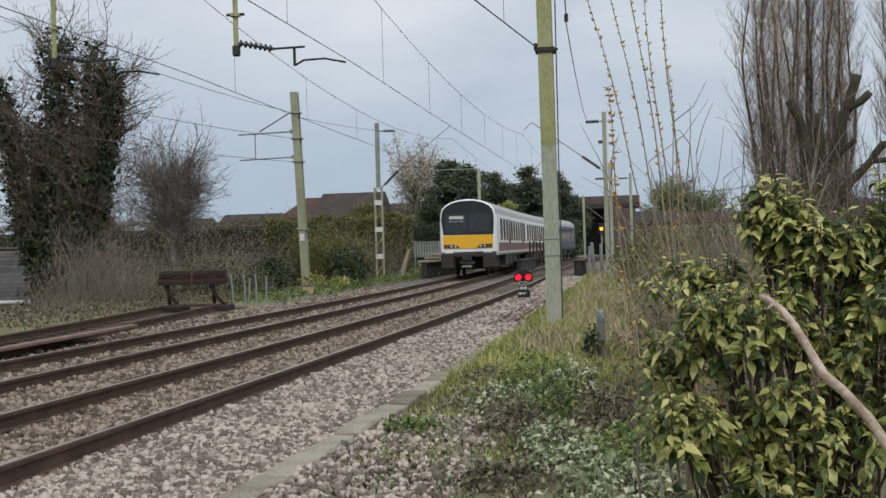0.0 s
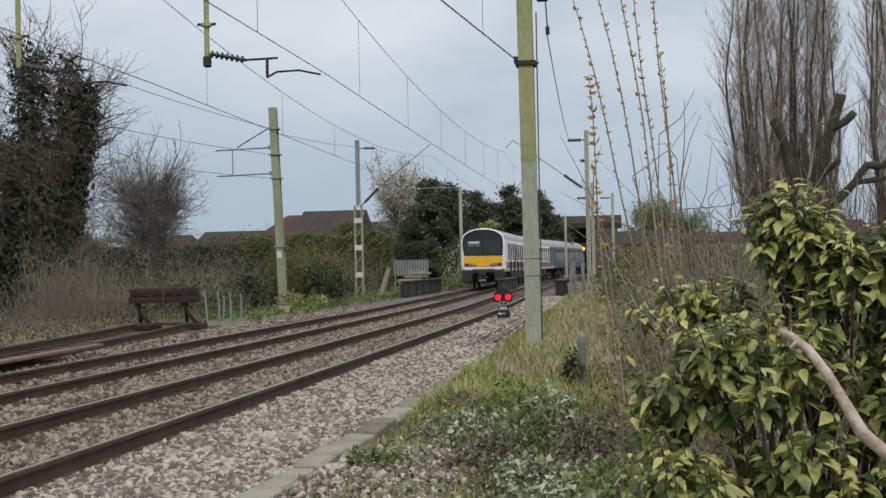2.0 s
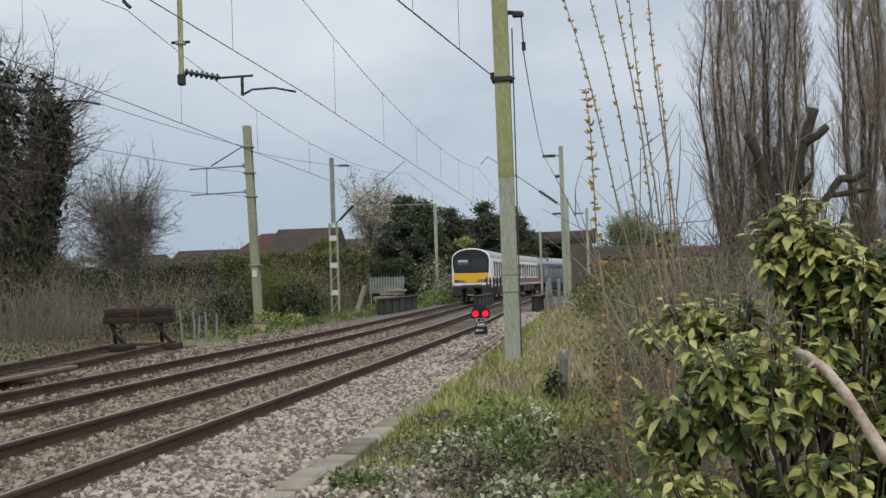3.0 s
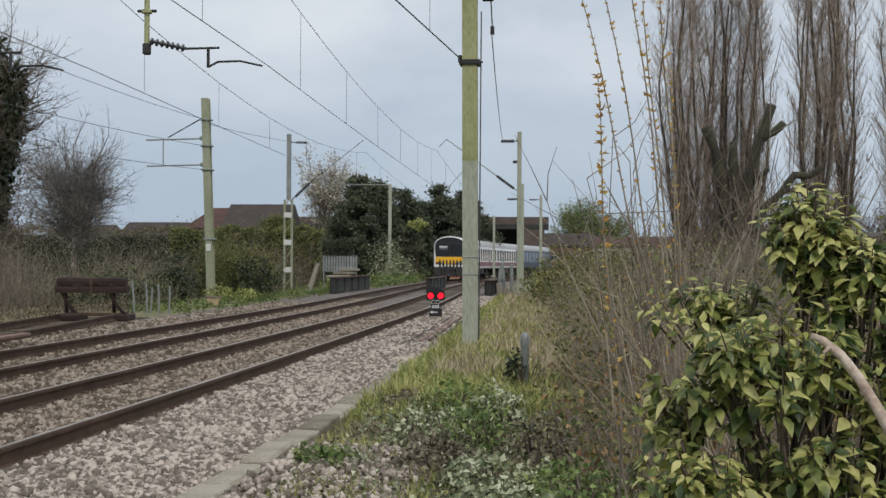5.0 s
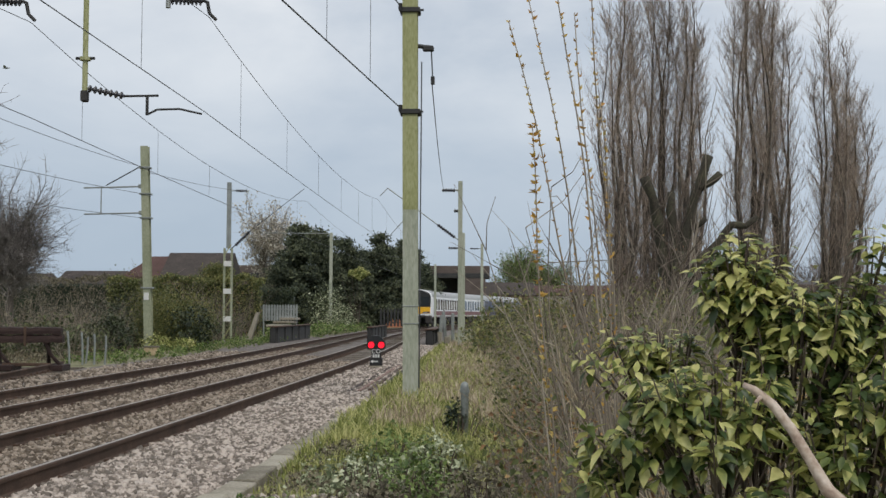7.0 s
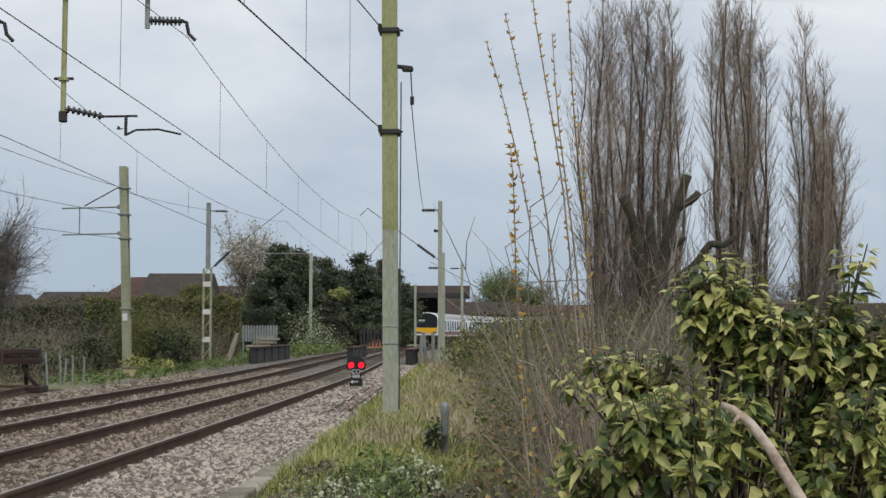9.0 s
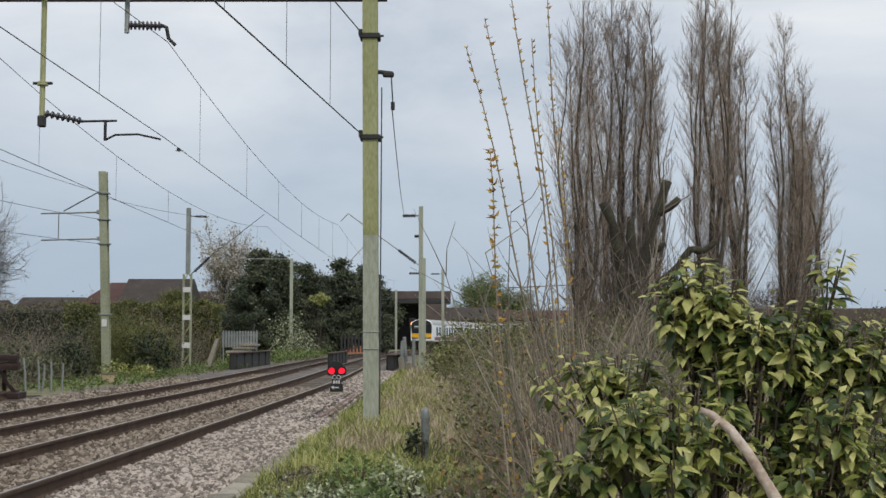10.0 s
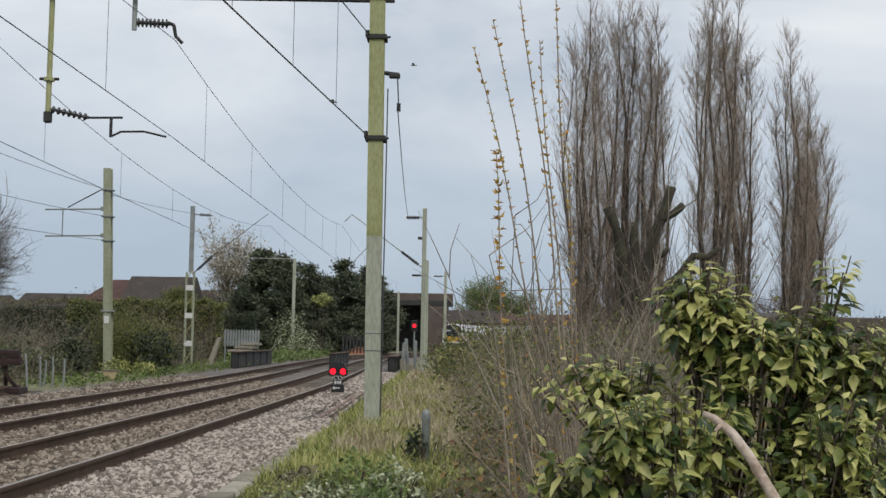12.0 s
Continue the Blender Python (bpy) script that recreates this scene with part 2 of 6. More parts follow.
def cloud_mesh(name, verts, faces, material, smooth=False):
    """A mesh from arrays, for what nobody could count."""
    me = bpy.data.meshes.new(name)
    verts, faces = np.asarray(verts, np.float32), np.asarray(faces, np.int32)
    k = faces.shape[1]
    me.vertices.add(len(verts))
    me.vertices.foreach_set("co", verts.ravel())
    me.loops.add(faces.size)
    me.loops.foreach_set("vertex_index", faces.ravel())
    me.polygons.add(len(faces))
    me.polygons.foreach_set("loop_start", np.arange(0, faces.size, k, dtype=np.int32))
    me.materials.append(material)
    if smooth:
        me.polygons.foreach_set("use_smooth", np.ones(len(faces), bool))
    me.update(calc_edges=True)
    me.validate()
    return me


# ---- the line of the tracks ----
FAR_KNOTS = ((-30, -8.9), (-10, -8.45), (5, -8.1), (20, -7.75), (40, -7.5), (60, -7.85), (75, -8.12), (88, -8.2))
SPACING = 3.15
RAIL_TOP = 0.195


def far_x(y):
    """Centre of the far track: nearly straight, then bending away to the right."""
    if y > 88:
        return -8.2 + 0.00135 * (y - 88) ** 2
    total = weight = 0.0
    for k in range(-8, 9):
        w = 1.0 - abs(k) / 9.0
        total += w * float(np.interp(y + k * 1.2, [a for a, _ in FAR_KNOTS], [b for _, b in FAR_KNOTS]))
        weight += w
    return total / weight


def near_x(y):
    return far_x(y) + SPACING


def siding_x(y):
    return -10.05 - 0.0098 * max(0.0, y - 6.0) ** 1.66


def heading(fn, y):
    """Unit vector along a track, and the one to its right."""
    d = Vector((fn(y + 0.5) - fn(y - 0.5), 1.0, 0.0)).normalized()
    return d, Vector((d.y, -d.x, 0.0))


def frames_along(fn, y0, y1, step, across=0.0, z=0.0):
    out, y = [], y0
    while y <= y1 + 1e-6:
        d, r = heading(fn, y)
        p = Vector((fn(y), y, z)) + r * across
        out.append((p, r, Vector((0, 0, 1))))
        y += step
    return out


# ---- ground ----
def ground_z(x, y):
    """The lie of the land: flat formation, a soft bank up by the path, and a fall to the gardens."""
    z = 0.0
    if x < -16.5:
        z -= min(3.0, (-16.5 - x) * 0.32)
    if -2.0 < x < 1.2 and y < 22:
        z += 0.06 * math.sin(min(1.0, (x + 2.0) / 1.5) * math.pi / 2)
    if x > 1.0:
        z += 0.12 * min(1.0, (x - 1.0) / 2)
    return z


def build_ground():
    xs = [-900, -300, -120, -60, -40, -32, -27, -24, -21, -18.5, -16.5, -15, -12.5, -11, -9.5, -2.6, -2.1, -1.6, -1.1, -0.5, 0.2, 1, 2, 3.2, 5, 8, 14, 25, 50, 120, 400, 900]
    ys = [-400, -60, -20, -8, -3, 0, 2, 4, 6, 8, 10, 12, 14, 16, 18, 20, 22, 25, 29, 34, 40, 48, 58, 70, 85, 105, 130, 170, 250, 500, 1200, 3000]
    s = Shape()
    vs = [(x, y, ground_z(x, y) + noise.noise((x * 0.7, y * 0.7, 0)) * (0.03 if -1.9 < x < 60 and 0 < y < 60 else 0) - 0.02) for y in ys for x in xs]
    n = len(xs)
    fs = [(j * n + i, j * n + i + 1, (j + 1) * n + i + 1, (j + 1) * n + i) for j in range(len(ys) - 1) for i in range(n - 1)]
    s.add(vs, fs)
    ob = part("ground", s, TURF, smooth=True)
    tagged(ob, "rough grass and bare soil beside the railway", "ground", kind="structure")


build_ground()


def build_ballast():
    """The stone bed: shoulder, cess and the space between the tracks."""
    s = Shape()
    prof = [(-7.0, -0.01), (-5.6, 0.0), (-4.55, 0.01), (-3.15, 0.0), (-2.0, 0.012), (-1.58, 0.02), (-1.2, 0.012), (0.0, 0.0), (1.1, 0.01), (1.5, 0.02), (2.0, 0.005), (2.55, -0.015), (2.75, -0.05), (-7.0, -0.05)]
    s.sweep(prof, frames_along(near_x, -30, 200, 2.0))
    ob = part("trackbed", s, BALLAST, smooth=False)
    tagged(ob, "grey crushed stone ballast bed under two tracks", "ballast", kind="structure")


build_ballast()

RAIL = [(-0.07, -0.175), (0.07, -0.175), (0.07, -0.16), (0.014, -0.14), (0.014, -0.045), (0.035, -0.035), (0.035, -0.006), (0.028, 0.0), (-0.028, 0.0), (-0.035, -0.006), (-0.035, -0.035), (-0.014, -0.045), (-0.014, -0.14), (-0.07, -0.16)]


def build_track(name, label, fn, y0, y1, near_end, head):
    track = thing(name, label, "railway track", kind="")
    for side in (-0.753, 0.753):
        fr = frames_along(fn, y0, y1, 1.0 if y1 < 60 else 1.5, side, RAIL_TOP)
        s = Shape()
        s.sweep(RAIL, fr)
        rail = part("rail", s, RUST, track, "rusty steel rail")
        s = Shape()
        s.sweep([(-0.021, 0.001), (0.017, 0.001), (0.017, 0.004), (-0.021, 0.004)], fr)
        part("running_surface", s, head, rail, "polished rail head")
    sl = Shape()
    sl.box((0, 0, 0), (2.6, 0.26, 0.13), 0.012)
    sleeper_mesh = mesh_of("sleeper", sl, SLEEPER)
    ch = Shape()
    ch.box((0, 0, 0.012), (0.36, 0.19, 0.03), 0.01)
    for a in (-1, 1):
        ch.box((a * 0.085, 0, 0.045), (0.05, 0.15, 0.05), 0.012)
        ch.tube([(a * 0.145, 0.05, 0.0), (a * 0.145, 0.05, 0.06)], 0.016, 6)
    chair_mesh = mesh_of("chair", ch, RUST)
    y, rng = y0 + 0.4, random.Random(name)
    rest = Shape()
    while y < min(y1, 120):
        d, r = heading(fn, y)
        ang = math.degrees(math.atan2(-d.x, d.y)) + rng.uniform(-0.6, 0.6)
        m = pose(fn(y), y, -0.052 + rng.uniform(-0.008, 0.008), 0, 0, ang)
        if 3 < y < near_end:
            ob = new("sleeper", sleeper_mesh)
            ob.parent, ob.matrix_basis = track, m
            for side in (-0.753, 0.753):
                c = new("chair", chair_mesh)
                c.parent, c.matrix_basis = ob, pose(side, 0, 0.05)
        else:
            b = Shape().box((0, 0, 0), (2.6, 0.26, 0.13), 0.0)
            rest.add([m @ Vector(p) for p in b.v], b.f)
        y += 0.66
    part("sleeper_run", rest, SLEEPER, track, kind="stuff")
    return track


build_track("railway_track", "main line track with rusty rails on timber sleepers", near_x, -25, 200, 60, SHINE)
build_track("railway_track", "main line track with rusty rails carrying the train", far_x, -25, 200, 60, SHINE)
build_track("railway_track", "disused rusty siding track ending at the buffer stop", siding_x, -20, 35.5, 35, RUST)


# ---- overhead line masts ----
def h_section(w, d, t):
    return [(-w / 2, -d / 2), (w / 2, -d / 2), (w / 2, -d / 2 + t), (t / 2, -d / 2 + t), (t / 2, d / 2 - t), (w / 2, d / 2 - t), (w / 2, d / 2), (-w / 2, d / 2), (-w / 2, d / 2 - t), (-t / 2, d / 2 - t), (-t / 2, -d / 2 + t), (-w / 2, -d / 2 + t)]


def upright(profile, z0, z1, lean=0.0):
    return [(Vector((lean * z, 0, z)), Vector((1, 0, 0)), Vector((0, 1, 0))) for z in (z0, z1)]


def insulator(parent, a, b, n=7, r=0.075, core=0.03):
    """A string of ceramic sheds from a to b."""
    a, b = Vector(a), Vector(b)
    pts, rad = [], []
    for i in range(n):
        for f, k in ((0.0, core), (0.25, r), (0.5, r * 0.9), (0.62, core)):
            pts.append(a.lerp(b, (i + f) / n))
            rad.append(k)
    pts.append(b)
    rad.append(core)
    s = Shape()
    s.tube(pts, rad, 10)
    return part("insulator", s, CERAMIC, parent, "dark ribbed ceramic insulator")


MAST_AT = (-1.255, 21.67)


def near_portal():
    x0, y0 = MAST_AT
    p = thing("overhead_line_portal", "lichen-green steel portal mast and lattice boom carrying overhead wires", "overhead line mast", at=pose(x0, y0, 0, 0, 0, 0))
    for name, xx, lean in (("mast", 0.0, -0.006), ("mast", -13.2, 0.0)):
        s = Shape()
        s.sweep(h_section(0.26, 0.26, 0.03), [(Vector((xx + lean * z, 0, z)), Vector((1, 0, 0)), Vector((0, 1, 0))) for z in (-0.3, 3.4)])
        mast = part(name, s, MASTGREY, p, "grey weathered lower mast")
        s = Shape()
        s.sweep(h_section(0.262, 0.262, 0.03), [(Vector((xx + lean * z, 0, z)), Vector((1, 0, 0)), Vector((0, 1, 0))) for z in (3.4, 7.62)])
        part("upper_mast", s, MASTGREEN, mast, "yellow-green lichen on upper mast")
        for z in (5.12, 6.92):
            s = Shape()
            s.box((xx + lean * z, 0, z), (0.36, 0.34, 0.09), 0.012)
            s.box((xx + lean * z - 0.17, -0.02, z + 0.07), (0.07, 0.16, 0.12), 0.012)
            s.tube([(xx - 0.2, -0.1, z), (xx + 0.2, -0.1, z)], 0.02, 6)
            part("clamp_band", s, DARKSTEEL, mast, "black steel clamp band")
        for z in (1.42, 1.72):
            s = Shape()
            s.box((xx + lean * z, 0, z), (0.285, 0.285, 0.02), 0.006)
            part("joint_plate", s, STEELGREY, mast)
    # lattice boom
    for zz in (7.64, 8.25):
        s = Shape()
        s.box((-6.6, -0.14, zz), (13.7, 0.07, 0.07), 0.008)
        s.box((-6.6, 0.14, zz), (13.7, 0.07, 0.07), 0.008)
        part("boom_chord", s, DARKSTEEL if zz < 8 else MASTGREY, p, "steel boom chord")
    s = Shape()
    x = 0.1
    while x > -13.2:
        for yy in (-0.14, 0.14):
            s.tube([(x, yy, 7.66), (x - 0.33, yy, 8.24)], 0.018, 5)
            s.tube([(x - 0.33, yy, 8.24), (x - 0.66, yy, 7.66)], 0.018, 5)
        x -= 0.66
    part("boom_lacing", s, WHITE_MARK, p, "pale zigzag lacing bars")
    # drop posts with registration arms
    for k, (dx, zb) in enumerate(((-5.82, 5.4), (-9.45, 5.35))):
        s = Shape()
        s.tube([(dx, 0, 7.65), (dx, 0, zb)], 0.05, 8)
        s.tube([(dx, 0, zb + 0.72), (dx, 0, zb + 0.66)], 0.1, 8)
        post = part("drop_post", s, MASTGREEN, p, "green tubular drop post")
        s = Shape()
        s.tube([(dx - 0.17, 0, zb + 0.7), (dx + 0.17, 0, zb + 0.7)], 0.028, 6)
        part("cross_pin", s, DARKSTEEL, post)
        s = Shape()
        s.box((dx, 0, zb + 0.02), (0.13, 0.13, 0.2), 0.02)
        part("end_clamp", s, DARKSTEEL, post)
        insulator(post, (dx + 0.06, 0, zb + 0.16), (dx + 0.72, 0, zb + 0.02), 7, 0.07, 0.03)
        s = Shape()
        s.tube([(dx + 0.72, 0, zb + 0.02), (dx + 1.32, 0, zb + 0.03)], 0.022, 6)
        s.tube([(dx + 1.12, 0, zb + 0.02), (dx + 1.12, 0, zb - 0.32)], 0.028, 6)
        s.tube([(dx + 1.12, 0, zb - 0.31), (dx + 1.3, 0, zb - 0.22), (dx + 1.7, 0, zb - 0.21), (dx + 2.1, 0, zb - 0.3)], 0.02, 6)
        part("registration_arm", s, DARKSTEEL, post, "dark registration arm")
    for dx in (-4.35, -7.6):
        s = Shape()
        s.tube([(dx, 0, 7.65), (dx, 0, 7.0)], 0.045, 8)
        post = part("short_post", s, STEELGREY, p)
        insulator(post, (dx + 0.05, 0, 7.14), (dx + 0.62, 0, 7.12), 8, 0.085, 0.035)
        s = Shape()
        s.tube([(dx + 0.6, 0, 7.14), (dx + 0.7, 0, 7.1), (dx + 0.74, 0, 6.9), (dx + 0.86, 0, 6.78)], 0.035, 6)
        part("suspension_clamp", s, DARKSTEEL, post)
    # earth wire bracket on the outer face
    s = Shape()
    s.tube([(0.1, 0, 6.3), (0.36, 0, 6.27)], 0.04, 6)
    s.box((0.28, 0, 6.25), (0.2, 0.1, 0.09), 0.02)
    s.tube([(0.33, 0, 6.26), (0.36, 0, 5.72)], 0.012, 5)
    s.tube([(0.36, 0, 5.76), (0.36, 0, 5.62)], 0.04, 6)
    part("wire_bracket", s, DARKSTEEL, p)
    s = Shape()
    s.tube([(0.17, -0.1, 6.0), (0.15, -0.12, 0.3)], 0.012, 5)
    part("bond_cable", s, WIRE, p)
    s = Shape()
    s.box((0, 0, 0.02), (0.6, 0.6, 0.16), 0.03)
    part("footing", s, CONCRETE, p, "concrete footing in the grass")


near_portal()


def mast_with_cantilever():
    """Left-hand mast with two horizontal arms reaching over the siding."""
    m = thing("overhead_line_mast", "weathered green steel mast with two horizontal arms", "overhead line mast", at=pose(-13.8, 51.1, 0))
    s = Shape()
    s.sweep(h_section(0.31, 0.32, 0.03), [(Vector((-0.035 * z, 0, z)), Vector((1, 0, 0)), Vector((0, 1, 0))) for z in (-0.3, 8.5)])
    mast = part("mast", s, MASTPALE, m, "pale green lichen-covered steel mast")
    for z, reach in ((6.82, 2.6), (5.72, 2.6)):
        s = Shape()
        s.tube([(-0.035 * z, 0, z), (-0.035 * z - reach, 0, z - 0.06)], 0.035, 6)
        s.box((-0.035 * z - 0.2, 0, z), (0.16, 0.3, 0.16), 0.02)
        part("arm", s, STEELGREY, m, "horizontal tubular arm")
    s = Shape()
    s.tube([(-2.1, 0, 6.78), (-2.1, 0, 5.72)], 0.025, 6)
    part("link", s, STEELGREY, m)
    s = Shape()
    s.tube([(-0.3, 0, 7.75), (-1.9, 0, 6.86)], 0.025, 6)
    part("stay", s, DARKSTEEL, m)
    for z in (7.6, 6.5, 5.5, 2.6):
        s = Shape()
        s.box((-0.035 * z, 0, z), (0.46, 0.42, 0.07), 0.01)
        part("band", s, STEELGREY, m)
    s = Shape()
    s.box((-0.09, -0.19, 2.25), (0.2, 0.02, 0.3), 0.004)
    part("plate", s, WHITE_MARK, m, "small white plate")
    s = Shape()
    s.box((0, 0, 0), (0.8, 0.8, 0.3), 0.04)
    part("footing", s, CONCRETE, m)


mast_with_cantilever()


def lattice_mast():
    """Mast built of two channels with battens; solid upper part."""
    m = thing("overhead_line_mast", "grey batten-braced steel mast with a short insulator arm", "overhead line mast", at=pose(-13.9, 67.35, 0))
    for dx in (-0.2, 0.2):
        s = Shape()
        s.box((dx, 0, 2.5), (0.09, 0.24, 5.2), 0.01)
        part("channel", s, MASTPALE, m, "pale green steel channel")
    for i in range(7):
        z = 0.5 + i * 0.75
        s = Shape()
        if i % 2:
            s.box((0, -0.13, z), (0.42, 0.02, 0.28), 0.004)
        else:
            s.tube([(-0.19, -0.13, z - 0.3), (0.19, -0.13, z + 0.3)], 0.03, 5)
        part("batten", s, WHITE_MARK if i % 2 else MASTGREEN, m)
    s = Shape()
    s.box((0.02, 0, 6.9), (0.22, 0.24, 3.6), 0.012)
    part("upper_mast", s, STEELGREY, m, "dark grey upper mast")
    s = Shape()
    s.tube([(0.1, 0, 8.25), (1.1, 0, 8.22)], 0.03, 6)
    part("arm", s, STEELGREY, m)
    insulator(m, (0.4, 0, 8.25), (1.0, 0, 8.23), 6, 0.09, 0.04)
    s = Shape()
    s.tube([(0.1, 0, 5.0), (1.2, -0.2, 6.0)], 0.03, 6)
    part("stay", s, DARKSTEEL, m)
    insulator(m, (0.4, -0.05, 5.25), (1.2, -0.2, 6.0), 8, 0.1, 0.05)
    s = Shape()
    s.tube([(1.2, -0.2, 6.0), (4.2, -0.5, 8.3)], 0.018, 5)
    part("anchor_rod", s, WIRE, m)


lattice_mast()


def slim_mast(x, y, h, w, arm, label):
    m = thing("overhead_line_mast", label, "overhead line mast", at=pose(x, y, 0))
    s = Shape()
    s.box((0, 0, h / 2 - 0.2), (w, w, h + 0.4), 0.015)
    part("mast", s, MASTGREY, m)
    for dz, reach in arm:
        s = Shape()
        s.tube([(0, 0, dz), (reach, 0, dz + 0.03)], 0.04, 6)
        part("arm", s, STEELGREY, m)
        if abs(reach) < 2:
            insulator(m, (reach * 0.3, 0, dz), (reach, 0, dz), 5, 0.1, 0.05)
    return m


strut_mast = slim_mast(-1.05, 57, 7.68, 0.2, ((7.25, -0.85), (6.3, -0.3)), "slender grey steel mast with a side insulator arm")
strut = Shape()
strut.tube([(0, 0, 4.9), (-3.35, 0, 7.35)], 0.028, 6)
strut.tube([(-3.35, 0, 7.35), (-3.7, 0, 7.0)], 0.02, 5)
strut.tube([(-2.1, 0, 6.42), (-3.3, 0, 5.1)], 0.018, 5)
part("strut", strut, STEELGREY, strut_mast, "raking cantilever strut")
insulator(strut_mast, (-0.25, 0, 5.08), (-1.05, 0, 5.67), 8, 0.09, 0.045)
slim_mast(-1.3, 82, 6.9, 0.22, ((5.9, -1.0),), "slender grey steel mast beyond the grass")
slim_mast(-0.1, 125, 8.6, 0.28, ((8.1, -1.2),), "distant grey steel mast by the curve")
slim_mast(-13.5, 110, 8.7, 0.26, ((8.65, -6.0),), "pale grey steel mast with long horizontal arm")
slim_mast(-12.8, 160, 9.6, 0.3, (), "distant pale mast among dark conifers")
slim_mast(-4.3, 112, 6.0, 0.2, (), "thin pale pole by the bridge")


# ---- overhead wires ----
def sagging(a, b, sag, n=12):
    a, b = Vector(a), Vector(b)
    return [a.lerp(b, i / n) - Vector((0, 0, sag * 4 * (i / n) * (1 - i / n))) for i in range(n + 1)]


def wire_run(name, label, supports, contact_z, top_z, fn, r=0.011):
    """Contact wire, messenger and droppers over a track; supports give y, stagger and the sag of the span that follows."""
    w = thing(name, label, "overhead wire")
    for (y0, dx0, sag), (y1, dx1, _) in zip(supports, supports[1:]):
        a, b = (fn(y0) + dx0, y0, contact_z), (fn(y1) + dx1, y1, contact_z)
        low_pts = sagging(a, b, 0.04)
        hi_pts = sagging((a[0], y0, top_z), (b[0], y1, top_z), sag)
        s = Shape()
        s.tube(low_pts, r, 5)
        part("contact_wire", s, WIRE, w)
        s = Shape()
        s.tube(hi_pts, r * 0.9, 5)
        part("messenger_wire", s, WIRE, w)
        for i in range(1, 12, 2):
            s = Shape()
            s.tube([low_pts[i], hi_pts[i]], 0.004, 4)
            part("dropper", s, WIRE, w)
    return w


wire_run("overhead_wire", "dark copper contact wire with messenger and droppers", ((-28, 0.3, 0.9), (21.67, -0.28, 0.62), (57, -0.2, 0.7), (112, 0, 0)), 5.1, 6.83, near_x, 0.0075)
wire_run("overhead_wire", "dark copper contact wire above the train", ((-28, 0.3, 0.9), (21.67, -0.33, 0.85), (57, -0.35, 0.8), (112, 0, 0)), 5.05, 6.75, far_x, 0.008)



def anchored_wires():
    w = thing("anchor_wire", "tensioned wires running down to the portal mast", "overhead wire")
    lo = sagging((-5.2, -12, 5.15), (-1.42, 21.6, 5.16), 0.02)
    hi = sagging((-5.2, -12, 6.9), (-1.42, 21.6, 6.95), 0.3)
    for name, pts in (("contact_wire", lo), ("messenger_wire", hi)):
        s = Shape()
        s.tube(pts, 0.011, 5)
        part(name, s, WIRE, w)
    for i in (8, 9, 10, 11):
        s = Shape()
        s.tube([lo[i], hi[i]], 0.004, 4)
        part("dropper", s, WIRE, w)
    e = thing("earth_wire", "thin earth wire strung between the masts", "overhead wire")
    s = Shape()
    s.tube(sagging((-0.91, 21.67, 5.65), (-1.8, 57, 7.25), 0.35), 0.01, 5)
    part("wire", s, WIRE, e)
    f = thing("feeder_wire", "thin feeder wires beside the far track", "overhead wire")
    for za, zb, xa in ((7.4, 7.6, -13.0), (6.3, 6.5, -15.6), (5.4, 5.5, -15.8)):
        s = Shape()
        s.tube(sagging((xa, 5, za), (-14.1, 51, zb), 0.5), 0.01, 5)
        part("wire", s, WIRE, f)
    s = Shape()
    s.tube(sagging((-13.9, 51, 7.4), (-13.0, 67.3, 8.2), 0.1), 0.01, 5)
    part("wire", s, WIRE, f)


anchored_wires()


# ---- the train ----
CAR_LEN, HALF = 19.9, 1.4


def side_profile():
    """Half section of a carriage: (across, up) from sole bar to roof crown."""
    return [(1.36, 1.0), (1.4, 1.15), (1.41, 1.6), (1.405, 2.2), (1.395, 2.75), (1.375, 3.05), (1.31, 3.3), (1.12, 3.5), (0.8, 3.66), (0.4, 3.755), (0.0, 3.79)]


def strip(shape, prof, y0, y1, side, off=0.0):
    vs = []
    for y in (y0, y1):
        for a, b in prof:
            vs.append((side * (a + off), y, b))
    n = len(prof)
    shape.add(vs, [(k, k + 1, n + k + 1, n + k) if side > 0 else (k, n + k, n + k + 1, k + 1) for k in range(n - 1)])


def at_height(z):
    prof = side_profile()
    return float(np.interp(z, [b for _, b in prof], [a for a, _ in prof]))


def side_panel(shape, z0, z1, y0, y1, side, proud, n=3):
    """A panel that lies on the carriage's side, proud of it."""
    prof = [(at_height(z0 + (z1 - z0) * i / n) + proud, z0 + (z1 - z0) * i / n) for i in range(n + 1)]
    inner = [(a - proud - 0.02, b) for a, b in prof]
    ring = prof + inner[::-1]
    vs = [(side * a, y, b) for y in (y0, y1) for a, b in ring]
    k = len(ring)
    fs = [(i, (i + 1) % k, k + (i + 1) % k, k + i) for i in range(k)]
    fs += [tuple(range(k))[::-1], tuple(range(k, 2 * k))]
    shape.add(vs, fs)


